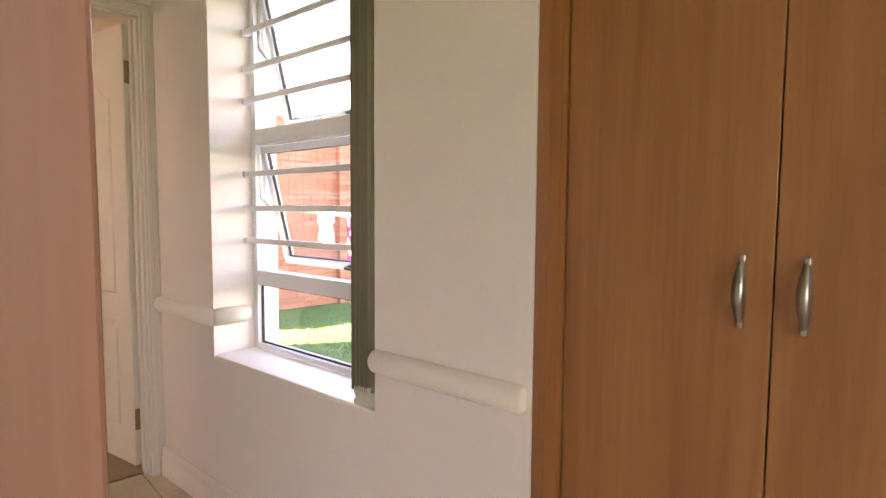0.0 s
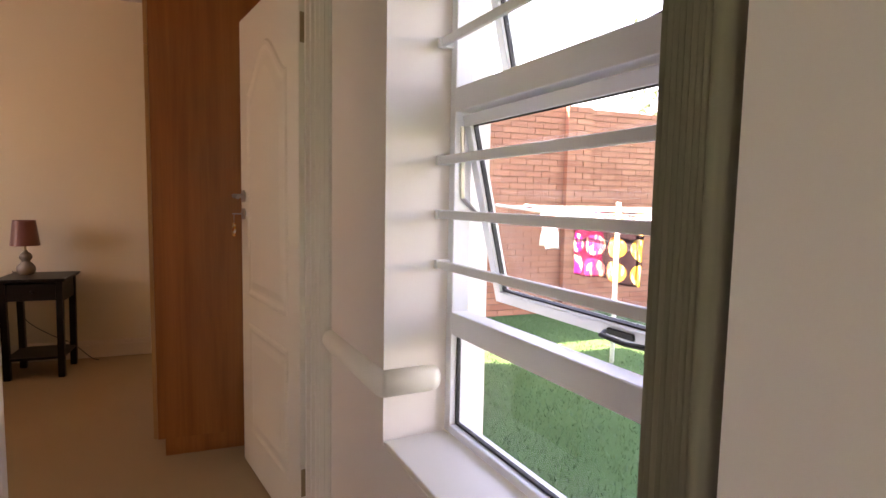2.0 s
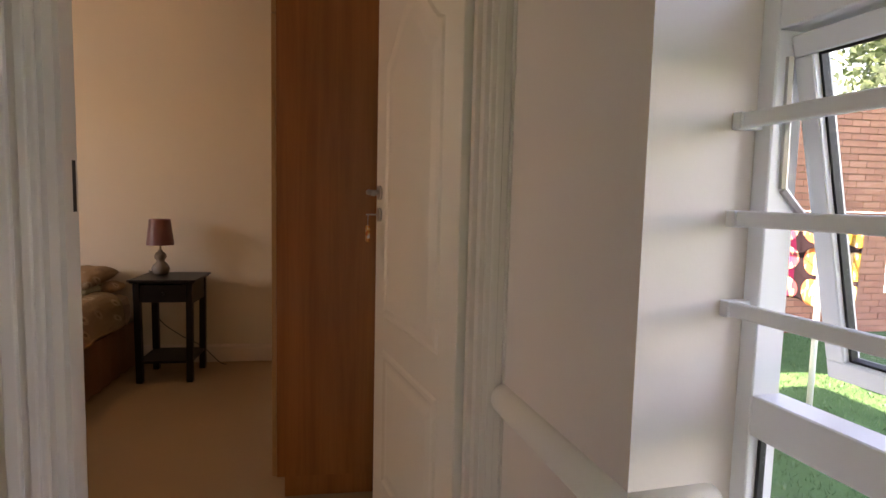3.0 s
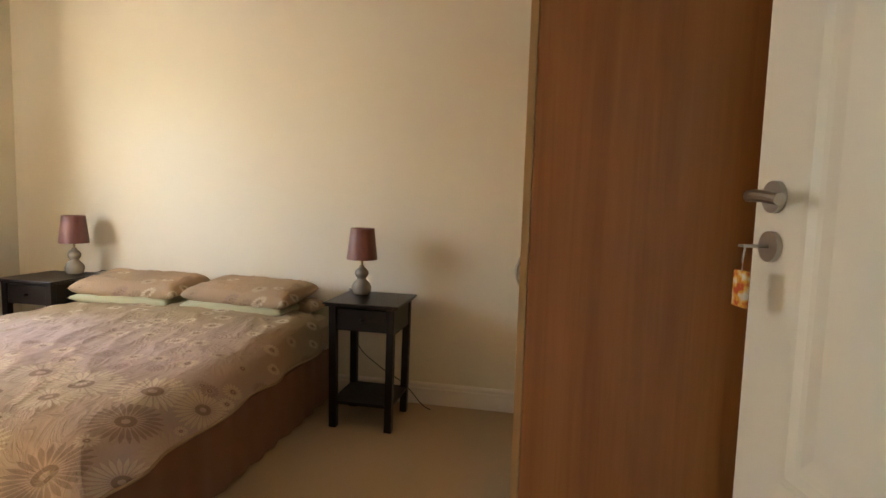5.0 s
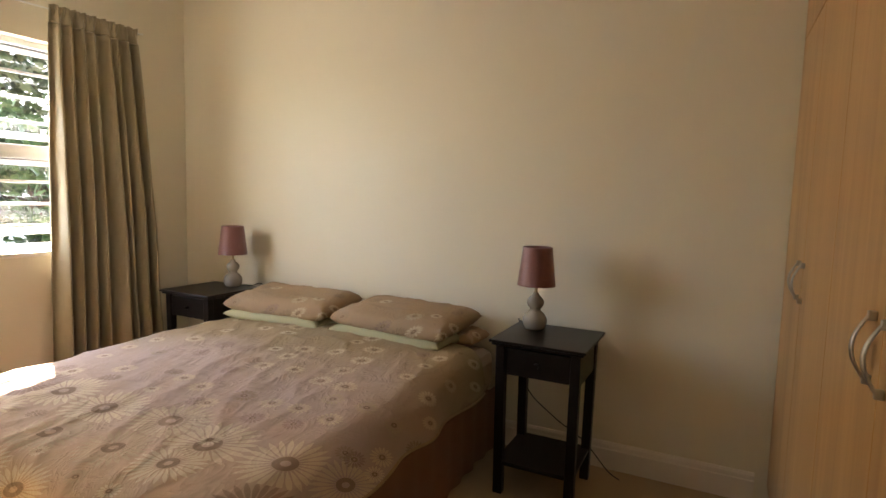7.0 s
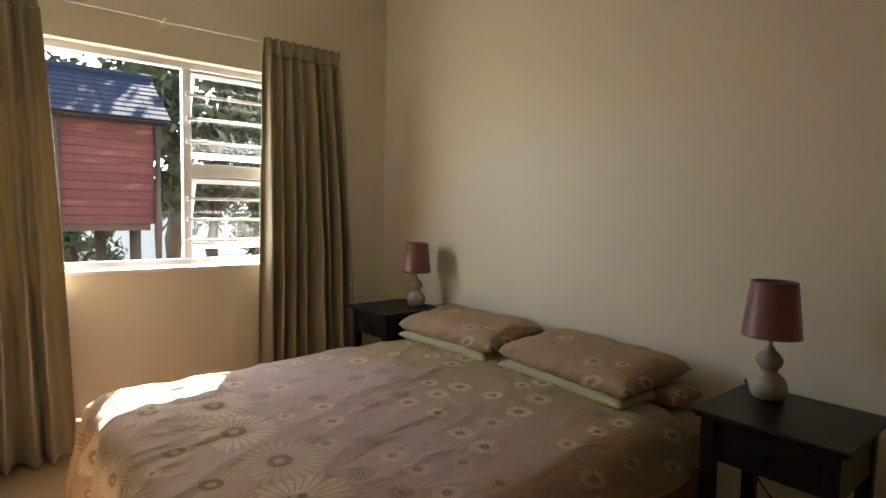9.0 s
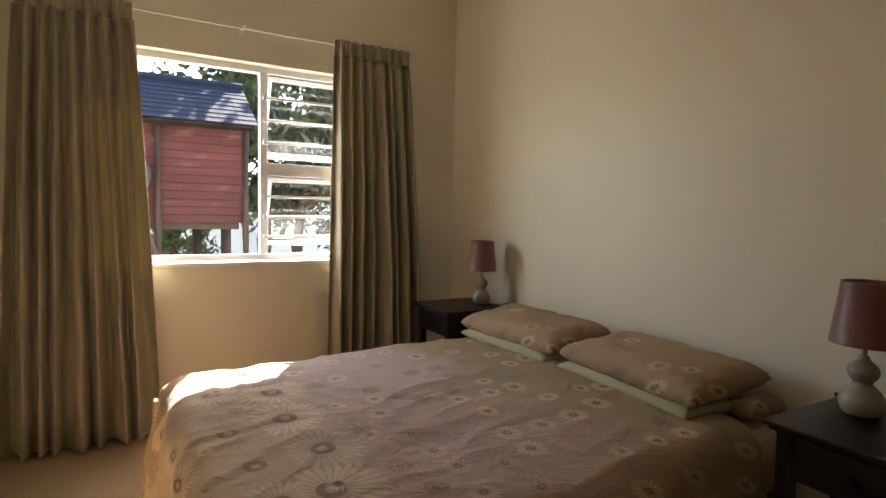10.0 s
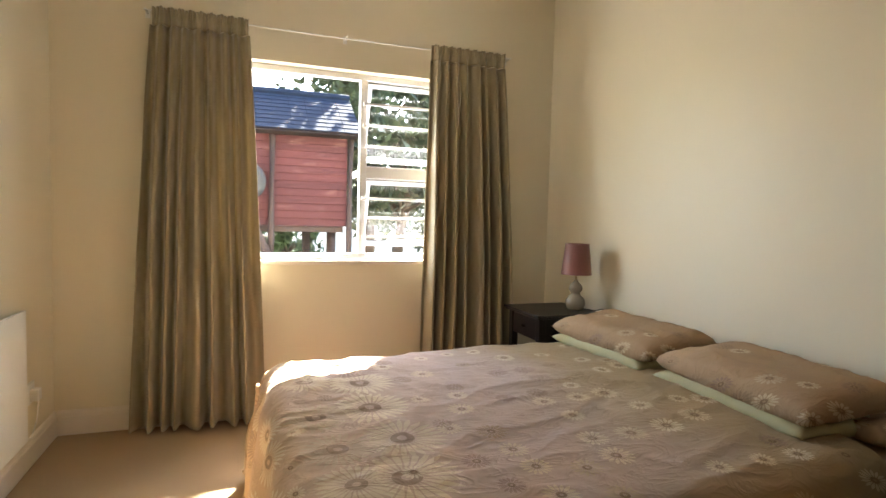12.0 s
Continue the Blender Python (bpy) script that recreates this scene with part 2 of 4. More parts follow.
def leaf_mat(name, a, b):
    m = Mat(name, 0.55)
    geo = m.n("ShaderNodeNewGeometry")
    m.color(m.ramp(geo.outputs["Random Per Island"], [(0.0, a), (1.0, b)]))
    return m.m


LEAF = leaf_mat("green_leaves", (0.03, 0.06, 0.022), (0.075, 0.12, 0.045))
DRYLEAF = leaf_mat("dusty_leaves", (0.02, 0.032, 0.013), (0.07, 0.08, 0.035))
def board_mat():
    """Red-stained boards: each board its own tone, streaks along it, paler worn patches."""
    m = Mat("red_stained_boards", 0.75, 0, 0.2)
    info = m.n("ShaderNodeObjectInfo")
    streak = m.noise(m.coord((1.2, 1.2, 22)), 2.2, 5, 0.65)
    c = m.ramp(streak, [(0.3, (0.042, 0.013, 0.015)), (0.52, (0.075, 0.023, 0.024)), (0.72, (0.125, 0.046, 0.042))])
    c = m.mix(m.math("MULTIPLY", info.outputs["Random"], 0.55), c, (0.038, 0.013, 0.016))
    m.color(m.mix(m.math("MULTIPLY", m.math("GREATER_THAN", m.noise(m.coord((3, 3, 9)), 1.6, 4), 0.63), 0.4), c, (0.16, 0.085, 0.075)))
    m.bump(streak, 0.3, 0.003)
    return m.m


BARK = plain("bark", (0.11, 0.075, 0.05), 0.9, 0, 0.4, 20)
PAVING = plain("grey_paving", (0.34, 0.31, 0.28), 0.85, 0, 0.25, 8)
# Pale sandy tone for the added slab that reflects sun into the bedroom.
BOUNCE = plain("pale_bounce_paving", (0.30, 0.26, 0.21), 0.9, 0, 0.2, 5)
REDWOOD = board_mat()
SLATE = plain("slate_shingle", (0.018, 0.024, 0.040), 0.9, 0, 0.45, 14, 0.1)
POLEW = plain("weathered_pole", (0.045, 0.026, 0.022), 0.8, 0, 0.35, 12)
PLASTER = painted("white_outside_plaster", (0.72, 0.69, 0.64), 0.8, 40, 0.3, 0.1)
SOFFIT = painted("terracotta_soffit", (0.52, 0.28, 0.20), 0.8, 40, 0.2, 0.1)
GLASSD = plain("dark_pane", (0.02, 0.025, 0.03), 0.05)
TYRE = plain("tyre_rubber", (0.03, 0.03, 0.032), 0.7)
BLIND = veneer("olive_blind_fabric", (0.15, 0.135, 0.085), (0.23, 0.21, 0.14), (0.30, 0.27, 0.185), 0.8)
FRINGE = plain("cream_chain", (0.62, 0.57, 0.45), 0.6)
LINEN = plain("white_linen", (0.62, 0.62, 0.63), 0.9, 0, 0.08, 5)


# ---- building helpers ----
def box(bm, x0, x1, y0, y1, z0, z1, bevel=0.0, seg=2):
    r = bmesh.ops.create_cube(bm, size=1)
    vs = r["verts"]
    bmesh.ops.scale(bm, vec=(abs(x1 - x0), abs(y1 - y0), abs(z1 - z0)), verts=vs)
    bmesh.ops.translate(bm, vec=((x0 + x1) / 2, (y0 + y1) / 2, (z0 + z1) / 2), verts=vs)
    if bevel:
        es = list({e for v in vs for e in v.link_edges})
        r = bmesh.ops.bevel(bm, geom=es, offset=bevel, segments=seg, affect="EDGES", profile=0.5)
        vs = list({v for f in r["faces"] for v in f.verts})
    return vs


def lathe(bm, profile, seg=32, at=(0, 0, 0)):
    rings = []
    for r, z in profile:
        rings.append([bm.verts.new((at[0] + r * math.cos(2 * math.pi * k / seg), at[1] + r * math.sin(2 * math.pi * k / seg), at[2] + z)) for k in range(seg)])
    for a, b in zip(rings, rings[1:]):
        for k in range(seg):
            bm.faces.new((a[k], a[(k + 1) % seg], b[(k + 1) % seg], b[k]))
    return rings


def tube(bm, pts, radius, seg=8, taper=1.0):
    """A round bar along a line of points."""
    pts = [Vector(p) for p in pts]
    rings = []
    for i, p in enumerate(pts):
        d = (pts[min(i + 1, len(pts) - 1)] - pts[max(i - 1, 0)]).normalized()
        side = d.cross(Vector((0, 0, 1)))
        side = side.normalized() if side.length > 1e-3 else Vector((1, 0, 0))
        up = side.cross(d)
        r = radius * (1 + (taper - 1) * i / max(1, len(pts) - 1))
        rings.append([bm.verts.new(p + r * (math.cos(2 * math.pi * k / seg) * side + math.sin(2 * math.pi * k / seg) * up)) for k in range(seg)])
    for a, b in zip(rings, rings[1:]):
        for k in range(seg):
            bm.faces.new((a[k], a[(k + 1) % seg], b[(k + 1) % seg], b[k]))
    bm.faces.new(rings[0][::-1])
    bm.faces.new(rings[-1])


def mesh_of(name, bm, material, smooth=False):
    bmesh.ops.recalc_face_normals(bm, faces=bm.faces[:])
    me = bpy.data.meshes.new(name)
    bm.to_mesh(me)
    bm.free()
    me.materials.append(material)
    if smooth:
        me.polygons.foreach_set("use_smooth", [True] * len(me.polygons))
    return me


def part(name, bm, material, parent=None, label="", smooth=False):
    ob = new(name, mesh_of(name, bm, material, smooth))
    if parent is not None:
        ob.parent = parent
    if label:
        tagged(ob, label)
    return ob


def bpart(name, dims, material, parent=None, label="", bevel=0.0):
    bm = bmesh.new()
    box(bm, *dims, bevel)
    return part(name, bm, material, parent, label)


def base(name, label, category, at=(0, 0, 0), group="", kind="", rz=0):
    ob = new(name)
    ob.empty_display_size = 0.1
    ob.matrix_world = pose(*at, 0, 0, rz)
    return tagged(ob, label, category, group, kind)


def structure(name, dims, material, label, category="wall"):
    return tagged(bpart(name, dims, material), label, category, "", "structure")


def wall_with_hole(name, axis, a0, a1, b0, b1, z0, z1, hole, material, label):
    """A wall along 'x' or 'y' from a0 to a1, thick b0..b1, with one opening (h0, h1, hz0, hz1)."""
    h0, h1, hz0, hz1 = hole
    bm = bmesh.new()
    for u0, u1, w0, w1 in ((a0, h0, z0, z1), (h1, a1, z0, z1), (h0, h1, z0, hz0), (h0, h1, hz1, z1)):
        if u1 - u0 < 1e-4 or w1 - w0 < 1e-4:
            continue
        if axis == "x":
            box(bm, u0, u1, b0, b1, w0, w1)
        else:
            box(bm, b0, b1, u0, u1, w0, w1)
    bmesh.ops.remove_doubles(bm, verts=bm.verts[:], dist=1e-5)
    return tagged(part(name, bm, material), label, "wall", "", "structure")


# ---- the plan ----
H = 2.70                     # ceiling
XE, XD = -4.485, -4.36        # door wall: bedroom face, hall face
XW = -7.385                  # wall behind the bed
YS = -1.745                  # bedroom window wall, inner face
YN = 2.54                    # hall window wall, inner face
YB = 2.47                    # bedroom wall behind the wardrobe
D0, D1, DH = 1.548, 2.470, 2.05   # doorway

structure("floor_bedroom", (XW - 0.2, XE + 0.06, YS - 0.2, YB + 0.2, -0.14, 0.0), CARPET, "beige loop-pile carpet over the bedroom floor", "floor")
structure("wall_west", (XW - 0.22, XW, YS - 0.25, YB + 0.3, -0.15, H), CREAM, "cream painted plaster wall behind the bed")
wall_with_hole("wall_south", "x", XW, XE + 0.14, YS - 0.22, YS, -0.15, H, (-6.78, -5.25, 0.91, 2.06), CREAM, "cream painted plaster wall with a window opening")
structure("wall_north_bedroom", (XW, XE, YB, YB + 0.28, -0.15, H), CREAM, "cream painted plaster wall behind the wardrobe")
wall_with_hole("wall_east", "y", YS - 0.0, YN, XE, XD, -0.15, H, (D0, D1, -0.15, DH), CREAM, "cream painted plaster wall with a doorway")
structure("ceiling_bedroom", (XW - 0.2, XE + 0.07, YS - 0.2, YB + 0.25, H, H + 0.12), CEIL, "plain white plaster ceiling of the bedroom", "ceiling")

# the hall's window wall and closet stand six degrees off the square
SKEW = pose(-3.86, YN + 0.018, 0, 0, 0, 6.0) @ pose(3.86, -YN, 0)


def skewed(ob):
    ob.matrix_world = SKEW @ ob.matrix_basis
    return ob


skewed(wall_with_hole("wall_hall_window", "x", XD - 0.05, -2.422, YN, YN + 0.24, -0.15, H, (-3.86, -2.935, 0.625, 2.12), HALLP, "off-white hall wall with a deep window recess"))
skewed(structure("wall_closet_back", (-2.422, 1.6, 3.30, 3.5, -0.15, H), HALLP, "off-white wall behind the built-in closet"))
skewed(structure("wall_closet_side", (-2.62, -2.422, YN + 0.24, 3.5, -0.15, H), HALLP, "off-white wall beside the built-in closet"))
structure("floor_hall", (XE + 0.06, 1.6, -1.6, 3.4, -0.14, -0.006), GROUT, "grouted bed under the hall tiles", "floor")
structure("wall_hall_south", (XD, -2.2, 1.28, 1.40, -0.15, H), HALLP, "off-white plain wall of the narrow hall")
# Out of view; opening added and sized to light the hall.
wall_with_hole("wall_far_east", "y", -1.6, 3.5, 1.4, 1.6, -0.15, H, (-0.5, 1.6, 0.0, 2.25), HALLP, "unseen off-white wall with a wide opening added to let daylight in")
structure("wall_room_west", (-2.4, -2.2, -1.6, 1.28, -0.15, H), HALLP, "off-white plain wall")
structure("wall_room_south", (-2.4, 1.6, -1.8, -1.6, -0.15, H), HALLP, "off-white plain wall")
structure("ceiling_hall", (XE + 0.07, 1.6, -1.8, 3.5, H, H + 0.12), CEIL, "plain white plaster ceiling of the hall", "ceiling")


def skirting(name, axis, a0, a1, b, sign, material, h=0.13):
    """Moulded skirting along a wall; sign points into the room."""
    bm = bmesh.new()
    prof = [(0, 0), (0.016, 0), (0.016, h - 0.035), (0.012, h - 0.03), (0.012, h - 0.012), (0.006, h), (0, h)]
    rows = []
    for a in (a0, a1):
        rows.append([bm.verts.new((a, b + sign * p, q) if axis == "x" else (b + sign * p, a, q)) for p, q in prof])
    n = len(prof)
    for k in range(n):
        bm.faces.new((rows[0][k], rows[0][(k + 1) % n], rows[1][(k + 1) % n], rows[1][k]))
    bm.faces.new(rows[0])
    bm.faces.new(rows[1][::-1])
    return tagged(part(name, bm, material), "white moulded skirting board along the wall", "skirting", "", "structure")


skirting("baseboard_west", "y", YS, 1.80, XW, 1, TRIM)
skirting("baseboard_south", "x", XW + 0.016, XE - 0.016, YS, 1, TRIM)
skirting("baseboard_east", "y", YS, D0 - 0.08, XE, -1, TRIM)
skewed(skirting("baseboard_hall", "x", XD + 0.016, -2.422, YN, -1, TRIM))


# ---- doorway ----
def architrave(name, x, sign, y0, y1, z1):
    """Moulded casing round the doorway on one face of its wall."""
    bm = bmesh.new()
    for y in (y0, y1):
        s = 1 if y == y1 else -1
        for d, w0, w1 in ((0.014, 0.0, 0.078), (0.022, 0.012, 0.03), (0.026, 0.045, 0.072)):
            box(bm, x, x + sign * d, y + s * w0, y + s * w1, 0, z1 + w1, 0.003)
    for d, w0, w1 in ((0.0135, 0.0, 0.078), (0.0215, 0.012, 0.03), (0.0255, 0.045, 0.072)):
        box(bm, x, x + sign * d, y0 - w0, y1 + w0, z1 + w0, z1 + w1, 0.003)
    return tagged(part(name, bm, TRIM), "white moulded timber casing round the doorway", "door casing", "", "structure")


architrave("trim_door_hall", XD, 1, D0 + 0.012, D1 - 0.012, DH - 0.012)
architrave("trim_door_bedroom", XE, -0.5, D0 + 0.012, D1 + 0.0, DH - 0.012)
bm = bmesh.new()
box(bm, XE + 0.001, XD - 0.001, D0, D0 + 0.022, 0, DH)
box(bm, XE + 0.001, XD - 0.001, D1 - 0.022, D1, 0, DH)
box(bm, XE + 0.001, XD - 0.001, D0 + 0.022, D1 - 0.022, DH - 0.022, DH)
box(bm, XE + 0.05, XD - 0.04, D0 + 0.022, D0 + 0.034, 0, DH - 0.022)
box(bm, XE + 0.05, XD - 0.04, D1 - 0.034, D1 - 0.022, 0, DH - 0.022)
frame_1 = tagged(part("door_frame", bm, TRIM), "white painted timber door lining", "door frame", "", "structure")
part("strike_plate", (lambda b: (box(b, -4.47, -4.44, D0 + 0.022, D0 + 0.025, 1.19, 1.30), b)[1])(bmesh.new()), CORD, frame_1, "dark metal strike plate")
structure("threshold", (XE + 0.05, XE + 0.075, D0, D1, -0.01, 0.006), BRASS, "thin metal carpet strip in the doorway", "threshold")


def panel_door():
    """Two-panel moulded door leaf, arched upper panel; origin at the hinge, leaf along +x, hall face towards -y."""
    w, h, th = 0.772, 2.018, 0.04
    door = base("door_1", "white moulded two-panel interior door standing open", "door", kind="structure")
    bm = bmesh.new()
    box(bm, 0, w, -th, 0, 0, h, 0.002)
    part("leaf", bm, DOORP, door)

    def panel(name, z0, z1, arch):
        for face, s in ((-th, -1), (0.0, 1)):
            bm = bmesh.new()
            x0, x1 = 0.12, w - 0.12
            outline = [(x0, z0), (x1, z0), (x1, z1)]
            if arch:
                for k in range(1, 16):
                    u = k / 16
                    outline.append((x1 + (x0 - x1) * u, z1 + arch * (0.5 - 0.5 * math.cos(2 * math.pi * u)) ** 0.8))
            outline.append((x0, z1))
            cx, cz = (x0 + x1) / 2, (z0 + z1) / 2
            rings = []
            for inset, d in ((0.0, -0.001), (0.008, 0.006), (0.02, 0.007), (0.034, 0.002), (0.045, 0.0015), (0.075, 0.006)):
                ring = []
                for x, z in outline:
                    fx = 1 - inset / ((x1 - x0) / 2)
                    fz = 1 - inset / ((z1 - z0) / 2)
                    ring.append(bm.verts.new((cx + (x - cx) * fx, face + s * d, cz + (z - cz) * fz)))
                rings.append(ring)
            for a, b in zip(rings, rings[1:]):
                for k in range(len(a)):
                    bm.faces.new((a[k], a[(k + 1) % len(a)], b[(k + 1) % len(b)], b[k]))
            bm.faces.new(rings[-1])
            part(name, bm, DOORP, door)

    panel("upper_panel", 0.80, 1.70, 0.16)
    panel("lower_panel", 0.17, 0.68, 0.0)
    for z in (0.17, 1.76):
        bm = bmesh.new()
        box(bm, -0.003, 0.0, -th + 0.004, 0.0, z, z + 0.10)
        tube(bm, [(-0.003, -0.002 + 0.006, z), (-0.003, -0.002 + 0.006, z + 0.10)], 0.007)
        part("hinge", bm, BRASS, door, "worn brass butt hinge")
    for s, face in ((-1, -th), (1, 0.0)):
        bm = bmesh.new()
        for z, r in ((1.245, 0.026), (1.165, 0.025)):
            tube(bm, [(w - 0.055, face, z), (w - 0.055, face + s * 0.009, z)], r, 24)
        part("rose", bm, CHROME, door, "round brushed metal rose")
        bm = bmesh.new()
        tube(bm, [(w - 0.055, face, 1.245), (w - 0.055, face + s * 0.04, 1.245)], 0.009, 12)
        tube(bm, [(w - 0.055, face + s * 0.045, 1.245), (w - 0.08, face + s * 0.05, 1.246), (w - 0.105, face + s * 0.049, 1.244), (w - 0.135, face + s * 0.047, 1.240)], 0.0095, 12)
        part("lever", bm, CHROME, door, "brushed metal lever handle")
    bm = bmesh.new()
    tube(bm, [(w - 0.055, -th - 0.008, 1.165), (w - 0.055, -th - 0.035, 1.165)], 0.003)
    box(bm, w - 0.063, w - 0.047, -th - 0.052, -th - 0.034, 1.163, 1.167)
    part("key", bm, CHROME, door, "small metal key in the lock")
    bm = bmesh.new()
    box(bm, w - 0.072, w - 0.034, -th - 0.05, -th - 0.042, 1.065, 1.125, 0.003)
    part("key_tag", bm, TAGM, door, "clear plastic key tag with an orange card")
    bm = bmesh.new()
    tube(bm, [(w - 0.055, -th - 0.045, 1.163), (w - 0.052, -th - 0.046, 1.143), (w - 0.053, -th - 0.046, 1.124)], 0.0015, 6)
    part("key_ring", bm, CHROME, door)
    return door


def tag_mat():
    m = Mat("orange_card", 0.15)
    m.color(m.ramp(m.noise(m.coord(), 45, 2), [(0.38, (0.72, 0.68, 0.6)), (0.5, (0.75, 0.42, 0.08)), (0.62, (0.6, 0.12, 0.05))]))
    return m.m


TAGM = tag_mat()
leaf_dir = Vector((-5.252 + 4.495, 2.292 - 2.465, 0))
door_1 = panel_door()
door_1.matrix_world = Matrix.Translation((-4.495, 2.462, 0.012)) @ Matrix.Rotation(math.atan2(leaf_dir.y, leaf_dir.x), 4, "Z") @ Matrix.Diagonal((1, -1, 1, 1))


# ---- hall: dado rail, tiles, window ----
ZD = 0.788


def dado(name, runs):
    bm = bmesh.new()
    for p, q, ends in runs:
        p, q = Vector(p), Vector(q)
        d = (q - p).normalized()
        side = Vector((-d.y, d.x, 0))
        rings = []
        L = (q - p).length
        stops = [(0.0, 0.55), (0.006, 0.8), (0.014, 0.95), (0.026, 1.0)] if ends[0] else [(0.0, 1.0)]
        stops += [(L - 0.026, 1.0), (L - 0.014, 0.95), (L - 0.006, 0.8), (L, 0.55)] if ends[1] else [(L, 1.0)]
        for s, k in stops:
            c = p + d * s
            rings.append([bm.verts.new(c + side * 0.030 * k * math.cos(t) + Vector((0, 0, 0.035 * k * math.sin(t)))) for t in [2 * math.pi * j / 20 for j in range(20)]])
        for a, b in zip(rings, rings[1:]):
            for k in range(20):
                bm.faces.new((a[k], a[(k + 1) % 20], b[(k + 1) % 20], b[k]))
        bm.faces.new(rings[0])
        bm.faces.new(rings[-1][::-1])
    return tagged(part(name, bm, TRIM, None, "", True), "white half-round dado rail on the hall wall", "dado rail", "", "structure")


skewed(dado("trim_dado_door_side", [((XD, YN, ZD), (-3.86, YN, ZD), (1, 0)), ((-3.86, YN, ZD), (-3.86, YN + 0.155, ZD), (0, 1))]))
skewed(dado("trim_dado_closet_side", [((-2.945, YN, ZD), (-2.435, YN, ZD), (1, 1))]))


def sash(parent, x0, x1, z0, z1, y, tilt, hand=True, s=1):
    """A top-hung sash pushed open by tilt degrees; s: which way is outside along y."""
    h, fw = z1 - z0, 0.029
    holder = new("sash")
    holder.parent = parent
    holder.matrix_world = pose(0, y, z1, s * tilt)
    me = bmesh.new()
    for a, b, c, d in ((x0, x1, -fw, 0), (x0, x1, -h, -h + fw), (x0, x0 + fw, -h + fw, -fw), (x1 - fw, x1, -h + fw, -fw)):
        box(me, a, b, -0.016, 0.016, c, d, 0.002, 1)
    f = mesh_of("sash_frame", me, ALU)
    holder_mesh = new("sash_frame", f)
    holder_mesh.parent = holder
    me = bmesh.new()
    g = fw
    for a, b, c, d in ((x0 + g, x1 - g, -g - 0.004, -g), (x0 + g, x1 - g, -h + g, -h + g + 0.004), (x0 + g, x0 + g + 0.004, -h + g, -g), (x1 - g - 0.004, x1 - g, -h + g, -g)):
        box(me, a, b, -0.006, 0.006, c, d)
    part("gasket", me, RUBBER, holder, "black rubber glazing gasket")
    me = bmesh.new()
    box(me, x0 + g, x1 - g, -0.002, 0.002, -h + g, -g)
    p = part("pane", me, GLASS, holder)
    p.visible_shadow = False
    if hand:
        xm = (x0 + x1) / 2 + 0.03
        me = bmesh.new()
        box(me, xm - 0.035, xm + 0.035, -s * 0.016, -s * 0.022, -h + 0.008, -h + 0.022, 0.002)
        tube(me, [(xm - 0.03, -s * 0.03, -h + 0.018), (xm - 0.02, -s * 0.05, -h + 0.02), (xm + 0.05, -s * 0.06, -h + 0.022), (xm + 0.11, -s * 0.06, -h + 0.028)], 0.0055, 10)
        part("catch", me, CORD if s > 0 else CHROME, holder, "dark window catch handle" if s > 0 else "metal window catch handle")
    return holder


def stay(parent, x, y, z, s, tilt, h):
    """Friction stay: two thin hinged metal arms beside a sash."""
    t = radians(tilt)
    bm = bmesh.new()
    p0, p2 = Vector((x, y, z - 0.03)), Vector((x, y + s * math.sin(t) * h * 0.55, z - math.cos(t) * h * 0.55))
    p1 = Vector((x, y + 0.004 * s, z - h * 0.42))
    for a, b in ((p0, p1), (p1, p2)):
        tube(bm, [a, (a + b) / 2, b], 0.006, 6)
    return part("stay", bm, CHROME, parent, "metal friction stay")


# hall window
YF = 2.735
window_1 = base("window_1", "white aluminium hall window with two top-hung sashes pushed open", "window", kind="structure")
X0, X1 = -3.86, -2.935
bm = bmesh.new()
for d in ((X0, X0 + 0.03, 0.64, 2.12), (X1 - 0.03, X1, 0.64, 2.12), (X0 + 0.03, X1 - 0.03, 0.64, 0.662), (X0 + 0.03, X1 - 0.03, 0.905, 0.965), (X0 + 0.03, X1 - 0.03, 1.475, 1.535), (X0 + 0.03, X1 - 0.03, 2.08, 2.12)):
    box(bm, d[0], d[1], YF - 0.02, YF + 0.03, d[2], d[3], 0.002, 1)
part("window_frame", bm, ALU, window_1)
bm = bmesh.new()
for d in ((X0 + 0.03, X1 - 0.03, 0.662, 0.668), (X0 + 0.03, X1 - 0.03, 0.899, 0.905), (X0 + 0.03, X0 + 0.036, 0.668, 0.899), (X1 - 0.036, X1 - 0.03, 0.668, 0.899)):
    box(bm, d[0], d[1], YF - 0.003, YF + 0.007, d[2], d[3])
part("gasket", bm, RUBBER, window_1, "black rubber glazing gasket")
pane = bpart("pane", (X0 + 0.03, X1 - 0.03, YF, YF + 0.004, 0.662, 0.905), GLASS, window_1)
pane.visible_shadow = False
sash(window_1, X0 + 0.034, X1 - 0.034, 0.975, 1.470, YF + 0.012, 13.5)
sash(window_1, X0 + 0.034, X1 - 0.034, 1.545, 2.075, YF + 0.012, 13.5)
stay(window_1, X0 + 0.032, YF + 0.0, 1.47, 1, 13.5, 0.5)
stay(window_1, X0 + 0.032, YF + 0.0, 2.07, 1, 13.5, 0.5)
bpart("window_sill", (X0 + 0.001, X1 - 0.001, YN + 0.001, YF - 0.02, 0.622, 0.640), TRIM, window_1, "white plastered sill", 0.004)
for z in (1.088, 1.217, 1.354, 1.645, 1.768, 1.912):
    bm = bmesh.new()
    box(bm, X0 + 0.005, X1 - 0.005, YF - 0.055, YF - 0.043, z - 0.0110, z + 0.0110, 0.003)
    box(bm, X0, X0 + 0.016, YF - 0.060, YF - 0.02, z - 0.012, z + 0.012, 0.002)
    box(bm, X1 - 0.016, X1, YF - 0.060, YF - 0.02, z - 0.012, z + 0.012, 0.002)
    part("burglar_bar", bm, ALU, window_1)

skewed(window_1)

